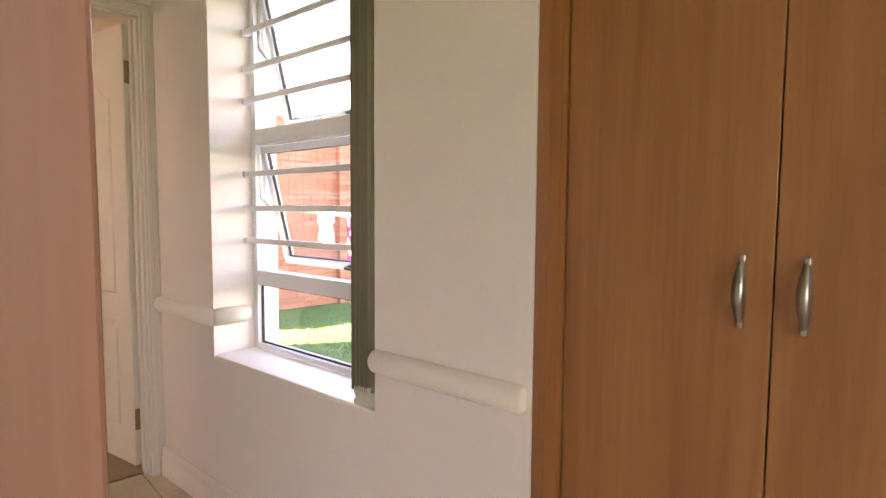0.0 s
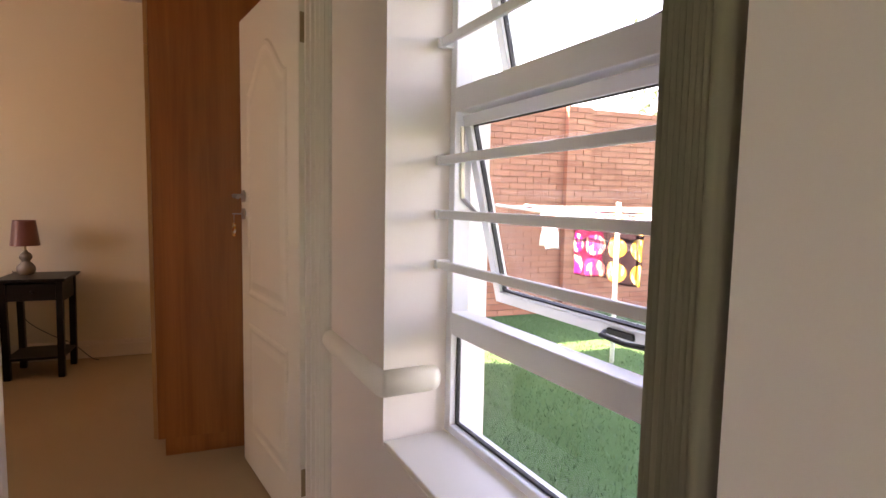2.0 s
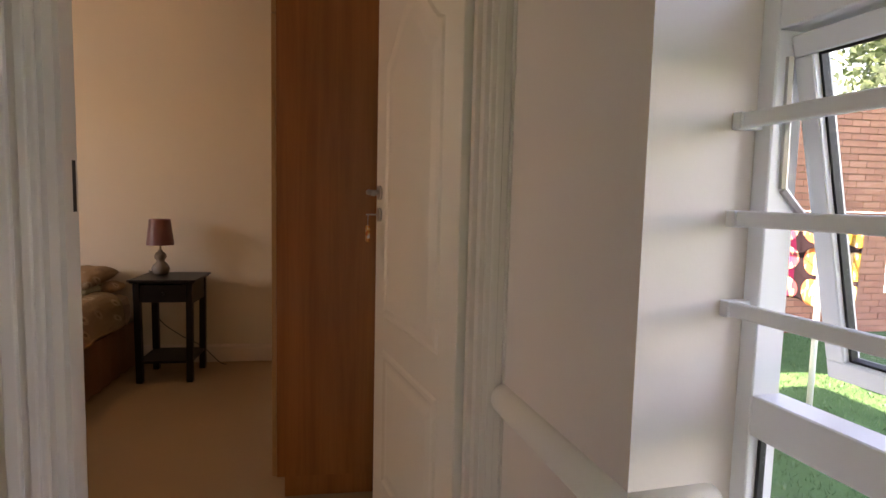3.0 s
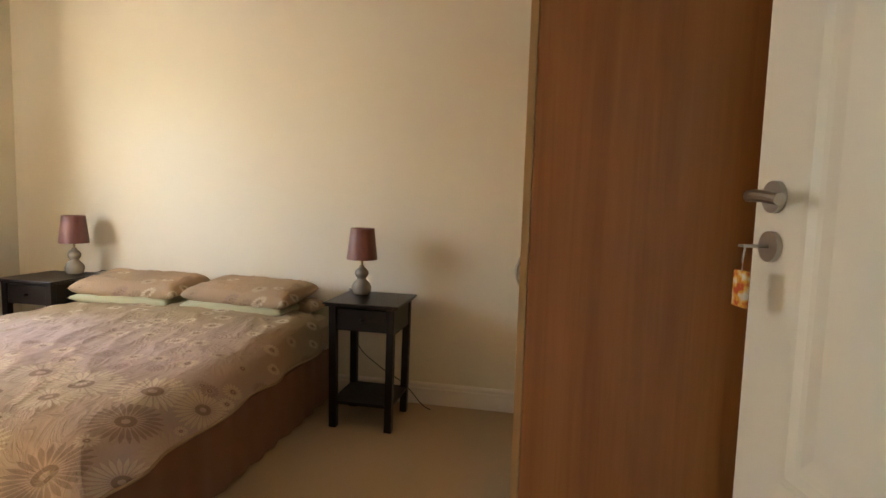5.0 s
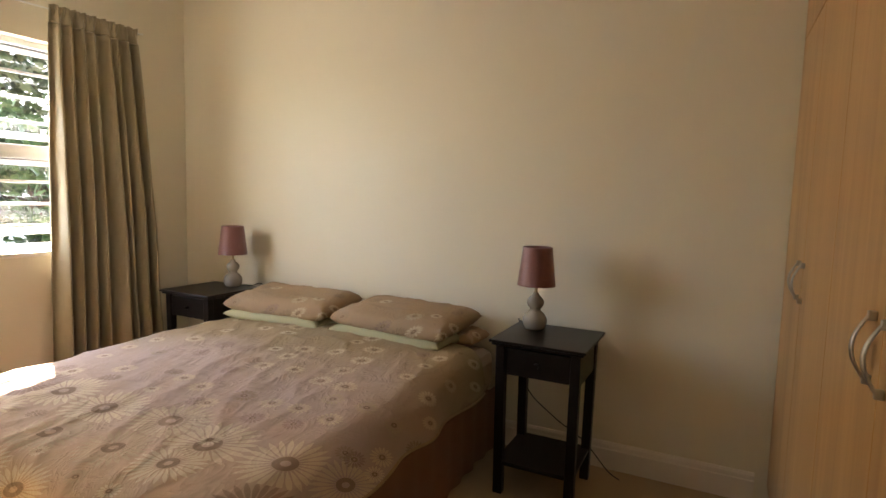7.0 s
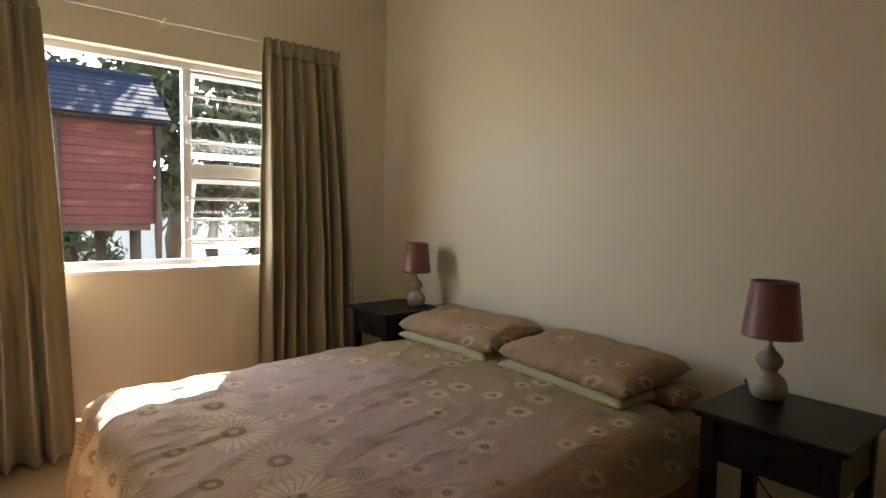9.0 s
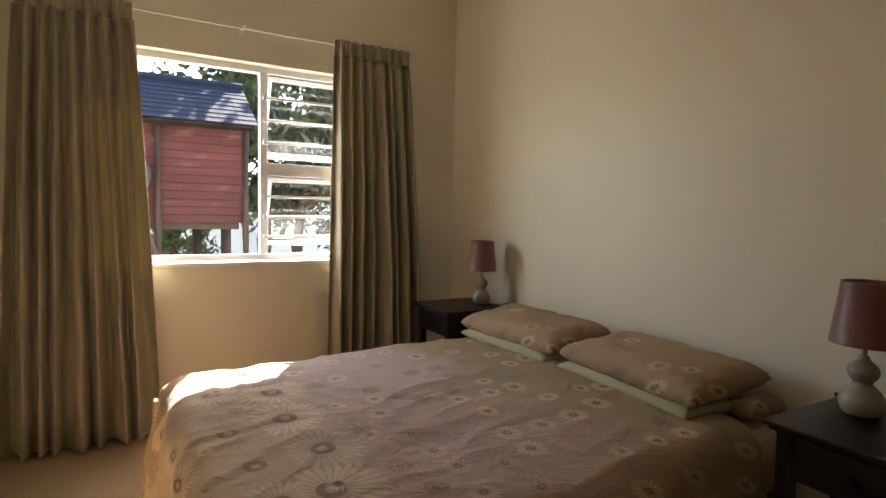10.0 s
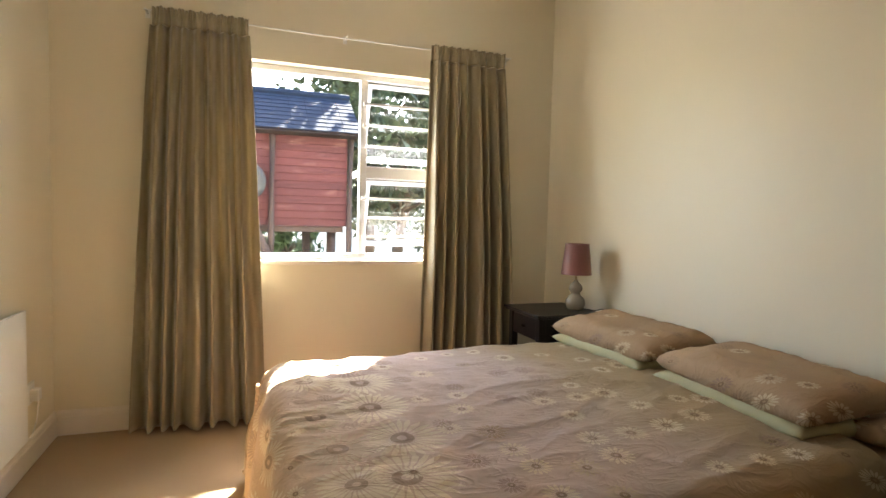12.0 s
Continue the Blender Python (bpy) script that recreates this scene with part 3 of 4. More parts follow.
# vertical blind, stacked to one side
blind = base("vertical_blind", "olive fabric vertical blind stacked at the window edge", "blind", (-2.99, 2.562, 0))
bpart("headrail", (-0.86, 0.05, -0.02, 0.02, 2.07, 2.10), ALU, blind)
for k in range(9):
    bm = bmesh.new()
    x = -0.035 + 0.0080 * k
    vs = []
    for i in range(7):
        y = -0.024 + 0.048 * i / 6
        xx = x + 0.010 * math.cos(math.pi * (i / 6 - 0.5)) + 0.018 * (i / 6 - 0.5)
        vs.append((bm.verts.new((xx, y, 0.685)), bm.verts.new((xx, y, 2.07))))
    for a, b in zip(vs, vs[1:]):
        bm.faces.new((a[0], b[0], b[1], a[1]))
    ob = part("slat", bm, BLIND, blind, "", True)
    sol = ob.modifiers.new("thick", "SOLIDIFY")
    sol.thickness = 0.0012
    for y in (-0.018, 0.0, 0.018):
        bm = bmesh.new()
        tube(bm, [(x + 0.004 * y, y, 0.702), (x + 0.006, y - 0.006, 0.682), (x + 0.012, y, 0.657)], 0.0035, 6)
        box(bm, x + 0.000, x + 0.008, y - 0.006, y + 0.006, 0.644, 0.661, 0.002)
        part("chain", bm, FRINGE, ob, "cream bottom chain link")


skewed(blind)


# ---- handles and cupboards ----
def bow_handle(parent, x, y, z, s, length=0.128):
    """A bowed bar handle with two wedge feet, s: towards the room along y."""
    bm = bmesh.new()
    n = 16
    rows = []
    for i in range(n + 1):
        u = i / n
        off = 0.006 + 0.026 * math.sin(math.pi * u)
        w = 0.004 + 0.0085 * math.sin(math.pi * u)
        zz = z - length / 2 + length * u
        rows.append([bm.verts.new((x + a, y + s * (off + b), zz)) for a, b in ((-w, 0), (0, 0.005), (w, 0), (0, -0.003))])
    for a, b in zip(rows, rows[1:]):
        for k in range(4):
            bm.faces.new((a[k], a[(k + 1) % 4], b[(k + 1) % 4], b[k]))
    bm.faces.new(rows[0])
    bm.faces.new(rows[-1][::-1])
    for zz in (z - length / 2 + 0.006, z + length / 2 - 0.006):
        box(bm, x - 0.005, x + 0.005, y, y + s * 0.014, zz - 0.009, zz + 0.009, 0.002)
    return part("handle", bm, CHROME, parent, "bowed brushed metal handle", True)


def cupboard_door(parent, x0, x1, y, z0, z1, s, wood, hx, hz):
    d = bpart("door", (x0 + 0.0015, x1 - 0.0015, y, y - s * 0.017, z0, z1), wood, parent, "", 0.0015)
    bow_handle(d, hx, y + s * 0.001, hz, s)
    return d


# built-in closet in the hall
YC = 2.60
closet = base("hall_closet", "tall cherry-veneer built-in closet with pairs of doors", "closet", (0, 0, 0))
bpart("side_panel", (-2.421, -2.390, YN + 0.002, 3.29, 0, 2.6), CLOSETW, closet)
bpart("frame_stile", (-2.390, -2.380, YC - 0.004, YC + 0.02, 0, 2.6), CLOSETW, closet)
bpart("plinth", (-2.36, 1.30, YC + 0.03, YC + 0.06, 0, 0.09), CLOSETW, closet)
bpart("carcass", (-2.36, 1.30, YC + 0.024, 3.29, 0.09, 2.6), CLOSETW, closet)
xs = [-2.382 + 0.408 * k for k in range(10)]
xs[0] = -2.378
for k in range(9):
    hx = xs[k + 1] - 0.049 if k % 2 == 0 else xs[k] + 0.049
    cupboard_door(closet, xs[k], xs[k + 1], YC, 0.09, 2.5, -1, CLOSETW, hx, 1.073)

skewed(closet)

# wooden door standing open beside the starting point
wd = base("wooden_door", "cherry-veneer door panel standing open in the hall", "door", (-1.92, 0, 0))
bpart("leaf", (-0.02, 0.02, 0.98, 1.775, 0.01, 2.05), SHADEDW, wd, "", 0.002)
bm = bmesh.new()
tube(bm, [(0.02, 1.05, 1.05), (0.06, 1.05, 1.05), (0.065, 1.14, 1.05)], 0.008, 8)
part("lever", bm, CHROME, wd)

# ---- bedroom wardrobe ----
YW = 1.848
ward = base("wardrobe", "tall light-fronted wardrobe with cherry side panel and bowed handles", "wardrobe", (0, 0, 0))
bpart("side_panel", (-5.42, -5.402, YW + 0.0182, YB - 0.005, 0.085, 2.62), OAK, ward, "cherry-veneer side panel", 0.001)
bpart("plinth", (-7.38, -5.404, YW + 0.05, YB - 0.02, 0, 0.085), OAK, ward)
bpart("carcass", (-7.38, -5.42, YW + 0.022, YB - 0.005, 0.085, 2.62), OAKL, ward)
wx = [-5.402 - 0.4935 * k for k in range(5)]
for k in range(4):
    hx = wx[k + 1] + 0.045 if k % 2 == 0 else wx[k] - 0.045
    cupboard_door(ward, wx[k + 1], wx[k], YW, 0.09, 1.93, -1, OAKL, hx, 1.03)
    cupboard_door(ward, wx[k + 1], wx[k], YW, 1.935, 2.61, -1, OAKL, hx, 2.03)


# ---- bed ----
BX0, BX1, BY0, BY1 = -7.33, -5.50, -0.92, 0.62
bed = base("bed", "made double bed with a brown valance and soft mattress", "bed", (0, 0, 0))
bpart("base", (BX0, BX1 - 0.02, BY0 + 0.02, BY1 - 0.02, 0.0, 0.30), VALANCE, bed, "", 0.02)
bpart("mattress", (BX0, BX1, BY0, BY1, 0.30, 0.525), MATTR, bed, "", 0.06)
# pleated valance round the base
bm = bmesh.new()
ring = []
loop = [(BX0, BY1), (BX1, BY1), (BX1, BY0), (BX0, BY0)]
line = []
for (ax, ay), (bx, by) in zip(loop, loop[1:]):
    n = int(math.hypot(bx - ax, by - ay) / 0.02)
    for i in range(n):
        u = i / n
        line.append((ax + (bx - ax) * u, ay + (by - ay) * u, by - ay, bx - ax))
prev = None
for i, (x, y, dy, dx) in enumerate(line):
    wob = 0.008 * math.sin(i * 0.9) + 0.010 * noise.noise(Vector((i * 0.13, 0, 0)))
    nx, ny = (0, 1) if dx > 0 else ((1, 0) if dy < 0 else (0, -1))
    top = bm.verts.new((x + nx * 0.004, y + ny * 0.004, 0.325))
    bot = bm.verts.new((x + nx * (0.012 + wob), y + ny * (0.012 + wob), 0.012))
    if prev:
        bm.faces.new((prev[0], top, bot, prev[1]))
    prev = (top, bot)
part("valance", bm, VALANCE, bed, "brown gathered valance", True)


def duvet_mesh():
    """A quilted cover laid on the mattress, hanging over three sides, with soft folds."""
    top = 0.556
    head = -7.10
    side, foot = 0.17, 0.46
    rad = 0.085
    nx, ny = 170, 150
    bm = bmesh.new()
    grid = []
    half_w = (BY1 - BY0) / 2 + 0.012
    cy = (BY0 + BY1) / 2
    long_ = BX1 - head + 0.015

    def fold(d, flat, overhang):
        """Distance along the cloth to (out, drop): flat, round the edge, then down."""
        a = d - (flat - rad)
        if a <= 0:
            return d, 0.0
        q = a / rad
        if q < math.pi / 2:
            return flat - rad + rad * math.sin(q), rad * (1 - math.cos(q))
        over = a - rad * math.pi / 2
        return flat + 0.10 * over, rad + over

    for i in range(nx + 1):
        row = []
        u = (long_ + foot) * i / nx
        ox, drop_x = fold(u, long_, foot)
        for j in range(ny + 1):
            w = -(half_w + side) + 2 * (half_w + side) * j / ny
            s = 1 if w >= 0 else -1
            oy, drop_y = fold(abs(w), half_w, side)
            x, y = head + ox, cy + s * oy
            drop = max(drop_x, drop_y) + 0.15 * min(drop_x, drop_y)
            p = Vector((u * 1.0, w, 0))
            soft = 0.016 * noise.noise(p * 1.8) + 0.008 * noise.noise(p * 4.7 + Vector((3, 1, 0)))
            ridge = 0.009 * (1 - abs(noise.noise(Vector((u * 2.6 + w * 2.2, w * 6.5 - u * 3.0, 4.0))))) ** 4
            ridge += 0.013 * (1 - abs(noise.noise(Vector((u * 6 - w * 5, w * 11 + u * 4, 9.0))))) ** 5 * (0.15 + 0.85 * min(1, u / long_) ** 2 * (0.4 if w > 0 else 1.0))
            edge = min(1.0, max(drop_x, drop_y) / rad)
            hang = math.sin(w * 19 + 2.5 * noise.noise(p * 3)) * 0.028 * min(1, drop_x / 0.3) if drop_x > rad * 0.6 else 0
            hang_s = math.sin(u * 15 + 3 * noise.noise(p * 2)) * 0.016 * min(1, drop_y / 0.2) if drop_y > rad * 0.6 else 0
            crown = 0.022 * (1 - (abs(w) / (half_w + 0.01)) ** 2) if abs(w) < half_w else 0
            z = top - 0.035 * min(1, u / long_) ** 2 + crown - drop + (soft + ridge) * (1 - 0.6 * edge)
            x += hang + (0.012 * noise.noise(p * 5) if edge > 0.5 else 0)
            y += s * hang_s
            row.append(bm.verts.new((x, y, max(z, 0.05))))
        grid.append(row)
    for i in range(nx):
        for j in range(ny):
            bm.faces.new((grid[i][j], grid[i + 1][j], grid[i + 1][j + 1], grid[i][j + 1]))
    rim = [grid[i][0].co.copy() for i in range(0, nx, 2)] + [v.co.copy() for v in grid[nx][::2]] + [grid[i][ny].co.copy() for i in range(nx - 2, -1, -2)]
    return bm, rim


cover, rim = duvet_mesh()
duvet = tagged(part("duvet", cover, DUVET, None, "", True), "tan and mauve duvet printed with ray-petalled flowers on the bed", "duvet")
sol = duvet.modifiers.new("thick", "SOLIDIFY")
sol.thickness, sol.offset = 0.014, -1
bm = bmesh.new()
tube(bm, rim, 0.006, 8)
part("seam", bm, SEAM, duvet, "rolled stitched seam of plain tan cotton", True)


def pillow(label, mat, at, w, d, h, rz=0, rx=0, seed=0):
    """A soft pillow: a puffed rectangle with pinched corners and a seam edge."""
    bm = bmesh.new()
    n, m = 44, 30
    sides = []
    for s in (1, -1):
        g = []
        for i in range(n + 1):
            row = []
            for j in range(m + 1):
                u, v = 2 * i / n - 1, 2 * j / m - 1
                e = max(0.0, (1 - abs(u) ** 7.0) * (1 - abs(v) ** 5.0)) ** 0.5
                pin = 1 - 0.07 * (1 - v * v) * abs(u) ** 6 - 0.0 
                pin2 = 1 - 0.09 * (1 - u * u) * abs(v) ** 6
                p = Vector((u * 2.0 + seed, v * 1.6, s * 0.7))
                wr = 0.012 * noise.noise(p * 1.6) + 0.006 * (1 - abs(noise.noise(Vector((u * 7 + seed, v * 2.2, s))))) ** 4 * (abs(v) > 0.3)
                z = s * (h / 2 * e) + wr * e
                row.append(bm.verts.new((v * d / 2 * pin2, u * w / 2 * pin, z + h * 0.5)))
            g.append(row)
        sides.append(g)
        for i in range(n):
            for j in range(m):
                bm.faces.new((g[i][j], g[i + 1][j], g[i + 1][j + 1], g[i][j + 1]))
    bmesh.ops.remove_doubles(bm, verts=bm.verts[:], dist=0.0015)
    ob = part("pillow", bm, mat, None, "", True)
    ob.matrix_world = pose(*at, 0, rx, rz)
    return tagged(ob, label, "pillow", "pillows on the bed")


for k, (y, r) in enumerate(((-0.565, 2), (0.175, -3))):
    pillow("pale sage-green cotton pillow lying under a printed one", SAGE, (-7.125, y, 0.548), 0.66, 0.39, 0.07, r, -2, 1.5 + k)
    pillow("tan pillow printed with small pale flowers", PILLOW, (-7.14, y + 0.015, 0.606), 0.69, 0.40, 0.115, r * 1.5, 5, 5.5 + 2 * k)
pillow("flattened tan pillow tucked in behind the stacked ones", PILLOW, (-7.26, 0.37, 0.540), 0.40, 0.20, 0.075, -3, 0, 12.5)


# ---- bedside tables and lamps ----
def bedside_table():
    w, d, h = 0.36, 0.36, 0.685
    t = base("bedside_table", "dark-stained wooden bedside table with one drawer and low shelf", "bedside table", group="bedside tables by the bed")
    bm = bmesh.new()
    box(bm, -0.205, 0.205, -0.205, 0.205, h - 0.012, h, 0.004)
    box(bm, -0.195, 0.195, -0.195, 0.195, h - 0.024, h - 0.012, 0.004)
    part("tabletop", bm, DARKW, t)
    for sx in (-1, 1):
        for sy in (-1, 1):
            bm = bmesh.new()
            vs = box(bm, sx * 0.18, sx * 0.14, sy * 0.18, sy * 0.14, 0, h - 0.024, 0.003)
            for v in bm.verts:
                if v.co.z < 0.02:
                    v.co.x -= sx * 0.006
                    v.co.y -= sy * 0.006
            part("leg", bm, DARKW, t)
    bpart("apron", (-0.17, -0.155, -0.14, 0.14, h - 0.165, h - 0.024), DARKW, t)
    bpart("apron", (-0.14, 0.14, 0.155, 0.172, h - 0.165, h - 0.024), DARKW, t)
    bpart("apron", (-0.14, 0.14, -0.172, -0.155, h - 0.165, h - 0.024), DARKW, t)
    dr = bpart("drawer", (0.150, 0.172, -0.138, 0.138, h - 0.150, h - 0.034), DARKW, t, "", 0.003)
    bm = bmesh.new()
    tube(bm, [(0.172, 0, h - 0.092), (0.182, 0, h - 0.092), (0.186, 0, h - 0.092), (0.196, 0, h - 0.092)], 0.011, 16)
    part("knob", bm, DARKW, dr, "round dark wooden knob")
    bpart("shelf", (-0.17, 0.17, -0.17, 0.17, 0.13, 0.148), DARKW, t, "", 0.003)
    return t


t1 = bedside_table()
t1.matrix_world = pose(-7.075, 0.957, 0)
t2 = copy_thing(t1, pose(-7.085, -1.155, 0))


def table_lamp():
    l = base("table_lamp", "small table lamp with gourd ceramic base and plum satin shade", "lamp", group="bedside lamps")
    prof = [(0.0, 0.0), (0.040, 0.0), (0.046, 0.004), (0.052, 0.016), (0.056, 0.034), (0.054, 0.052), (0.044, 0.070), (0.030, 0.083), (0.024, 0.090), (0.026, 0.097), (0.035, 0.108), (0.039, 0.121), (0.037, 0.134), (0.028, 0.147), (0.017, 0.156), (0.013, 0.162), (0.013, 0.168), (0.0, 0.168)]
    bm = bmesh.new()
    lathe(bm, prof, 36)
    part("base", bm, CERAM, l, "glazed grey gourd-shaped ceramic base", True)
    bm = bmesh.new()
    tube(bm, [(0, 0, 0.166), (0, 0, 0.25)], 0.007, 12)
    for a in (0, 2.094, 4.189):
        tube(bm, [(0, 0, 0.225), (0.08 * math.cos(a), 0.08 * math.sin(a), 0.225)], 0.0015, 6)
    part("stem", bm, BRASS, l)
    bm = bmesh.new()
    lathe(bm, [(0.087, 0.202), (0.0875, 0.207), (0.0865, 0.210), (0.0675, 0.372), (0.068, 0.378), (0.066, 0.379), (0.065, 0.376), (0.0845, 0.208), (0.0865, 0.202)], 48)
    part("shade", bm, SHADE, l, "plum satin tapered shade", True)
    bm = bmesh.new()
    lathe(bm, [(0.0, 0.235), (0.012, 0.24), (0.014, 0.255), (0.027, 0.285), (0.029, 0.30), (0.022, 0.32), (0.0, 0.33)], 16)
    part("bulb", bm, WHITEP, l, "unlit white bulb", True)
    return l


l1 = table_lamp()
l1.matrix_world = pose(-7.165, 0.862, 0.685)
l2 = copy_thing(l1, pose(-7.215, -1.115, 0.685))


def cord(label, pts, r=0.0028):
    bm = bmesh.new()
    fine = []
    P = [Vector(p) for p in pts]
    for i in range(len(P) - 1):
        a, b, c, d = P[max(i - 1, 0)], P[i], P[i + 1], P[min(i + 2, len(P) - 1)]
        for k in range(8):
            t = k / 8
            fine.append(0.5 * ((2 * b) + (c - a) * t + (2 * a - 5 * b + 4 * c - d) * t * t + (3 * b - a - 3 * c + d) * t ** 3))
    fine.append(P[-1])
    tube(bm, fine, r, 6)
    return tagged(part("lamp_cord", bm, CORD), label, "cord")


cord("thin black lamp cord hanging behind the bedside table", [(-7.22, 0.84, 0.689), (-7.26, 0.76, 0.690), (-7.31, 0.745, 0.66), (-7.33, 0.78, 0.36), (-7.34, 0.92, 0.22), (-7.33, 1.08, 0.13), (-7.31, 1.20, 0.02), (-7.28, 1.26, 0.004)])
cord("thin black lamp cord trailing over the bedside table", [(-7.27, -1.09, 0.689), (-7.28, -1.02, 0.690), (-7.32, -0.96, 0.68), (-7.34, -0.94, 0.4)])


# ---- bedroom window, curtains ----
YF2 = -1.845
window_2 = base("window_2", "white bedroom window with a fixed pane and two open sashes", "window", kind="structure")
A0, A1 = -6.78, -5.25
M0, M1 = -6.130, -6.086
bm = bmesh.new()
for d in ((A0, A0 + 0.035, 0.925, 2.06), (A1 - 0.035, A1, 0.925, 2.06), (A0 + 0.035, A1 - 0.035, 0.925, 0.955), (A0 + 0.035, A1 - 0.035, 2.025, 2.06), (M0, M1, 0.955, 2.025), (A0 + 0.035, M0, 1.425, 1.50)):
    box(bm, d[0], d[1], YF2 - 0.03, YF2 + 0.025, d[2], d[3], 0.002, 1)
part("window_frame", bm, ALU, window_2)
p = bpart("pane", (M1, A1 - 0.035, YF2 - 0.004, YF2, 0.955, 2.025), GLASS, window_2)
p.visible_shadow = False
sash(window_2, A0 + 0.04, M0 - 0.004, 0.96, 1.42, YF2 - 0.012, 24, True, -1)
sash(window_2, A0 + 0.04, M0 - 0.004, 1.505, 2.02, YF2 - 0.012, 24, True, -1)
for z in (1.06, 1.18, 1.30, 1.62, 1.75, 1.88):
    bm = bmesh.new()
    box(bm, A0 + 0.03, M0 + 0.022, YF2 + 0.035, YF2 + 0.047, z - 0.008, z + 0.008, 0.003)
    box(bm, M0 + 0.008, M0 + 0.03, YF2 + 0.022, YF2 + 0.05, z - 0.012, z + 0.012, 0.002)
    part("burglar_bar", bm, ALU, window_2)
bpart("window_sill", (A0 + 0.001, A1 - 0.001, YF2 + 0.02, YS + 0.012, 0.893, 0.918), TRIM, window_2, "white painted sill", 0.004)


def curtain(label, x0t, x1t, x0b, x1b, folds, seed, ztop=2.235, zbot=0.02):
    """A gathered curtain with a pencil-pleat heading, opening out towards the hem."""
    root = base("curtain", label, "curtain", (0, -1.63, 0), group="curtains at the bedroom window")
    nx, nz = folds * 14, 60
    rng = random.Random(seed)
    amp = [rng.uniform(0.75, 1.25) for _ in range(folds + 2)]
    ph = [rng.uniform(-0.42, 0.42) for _ in range(folds + 2)]

    def wave(u, z):
        f = u * folds
        k = int(f)
        a = amp[k] * (1 - (f - k)) + amp[k + 1] * (f - k)
        q = ph[k] * (1 - (f - k)) + ph[k + 1] * (f - k)
        down = (ztop - z) / (ztop - zbot)
        open_ = min(1, 0.30 + 1.3 * down)
        s = math.sin(2 * math.pi * (f + q * (0.4 + down)) + 0.5 * noise.noise(Vector((u * 4, z * 1.2, seed))))
        sharp = s * (1 - 0.25 * abs(s))
        return a * 0.082 * open_ * sharp + 0.010 * noise.noise(Vector((u * 9, z * 2.5, seed + 3)))

    bm = bmesh.new()
    rows = []
    for i in range(nz + 1):
        z = ztop - 0.092 - (ztop - 0.092 - zbot) * i / nz
        d = (ztop - z) / (ztop - zbot)
        e = d ** 0.8
        a, b = x0t + (x0b - x0t) * e, x1t + (x1b - x1t) * e
        rows.append([bm.verts.new((a + (b - a) * j / nx, wave(j / nx, z), z + 0.012 * noise.noise(Vector((j * 0.05, seed, 0))) * (i == nz))) for j in range(nx + 1)])
    for r0, r1 in zip(rows, rows[1:]):
        for j in range(nx):
            bm.faces.new((r0[j], r0[j + 1], r1[j + 1], r1[j]))
    ob = part("drop", bm, CURT, root, "", True)
    ob.modifiers.new("thick", "SOLIDIFY").thickness = 0.0025
    bm = bmesh.new()
    rows = []
    for i in range(9):
        z = ztop - 0.092 * i / 8
        row = []
        for j in range(nx + 1):
            u = j / nx
            pleat = 0.011 * math.sin(2 * math.pi * u * folds * 3.4 + seed) * (1 - 0.5 * (i == 4 or i == 5))
            k = i / 8
            row.append(bm.verts.new((x0t + (x1t - x0t) * u, (1 - k) * pleat + k * wave(u, ztop - 0.092), z + 0.005 * math.sin(u * 60 + seed) * (i == 0))))
        rows.append(row)
    for r0, r1 in zip(rows, rows[1:]):
        for j in range(nx):
            bm.faces.new((r0[j], r0[j + 1], r1[j + 1], r1[j]))
    ob = part("heading", bm, CURT, root, "gathered pencil-pleat heading", True)
    ob.modifiers.new("thick", "SOLIDIFY").thickness = 0.003
    return root


curtain("long taupe satin curtain drawn aside, hanging to the floor", -5.43, -4.965, -5.535, -4.85, 8, 3)
curtain("long taupe satin curtain bunched in the corner behind the bed", -6.965, -6.475, -7.10, -6.46, 8, 8)
bm = bmesh.new()
tube(bm, [(-7.02 + 2.1 * i / 20, -1.655, 2.222 - 0.012 * math.sin(math.pi * i / 20)) for i in range(21)], 0.0045, 8)
rail = tagged(part("curtain_wire", bm, WHITEP), "thin white curtain wire stretched above the window", "curtain rail")
for x in (-7.02, -5.97, -4.93):
    bm = bmesh.new()
    tube(bm, [(x, YS, 2.228), (x, -1.655, 2.228)], 0.004, 8)
    box(bm, x - 0.012, x + 0.012, YS, YS + 0.004, 2.205, 2.25, 0.001)
    part("bracket", bm, WHITEP, rail)

# panel heater and socket on the east wall
heater = base("panel_heater", "slim white wall panel heater beside the door wall", "heater", (XE, -0.94, 0))
bpart("panel", (-0.045, -0.030, -0.30, 0.30, 0.165, 0.745), WHITEP, heater, "", 0.003)
for y in (-0.22, 0.22):
    for z in (0.25, 0.66):
        bpart("spacer", (-0.030, 0.0, y - 0.012, y + 0.012, z - 0.012, z + 0.012), WHITEP, heater)
socket = base("wall_socket", "white wall socket with a switch near the floor", "socket", (XE, -1.39, 0.335))
bpart("plate", (-0.010, 0, -0.05, 0.05, -0.05, 0.05), WHITEP, socket, "", 0.003)
bpart("plug", (-0.045, -0.010, -0.028, 0.02, -0.035, 0.02), WHITEP, socket, "white plug", 0.005)
bm = bmesh.new()
tube(bm, [(-0.04, 0, -0.035), (-0.035, 0.01, -0.12), (-0.028, 0.06, -0.19), (-0.032, 0.14, -0.16)], 0.003, 6)
part("flex", bm, WHITEP, socket)


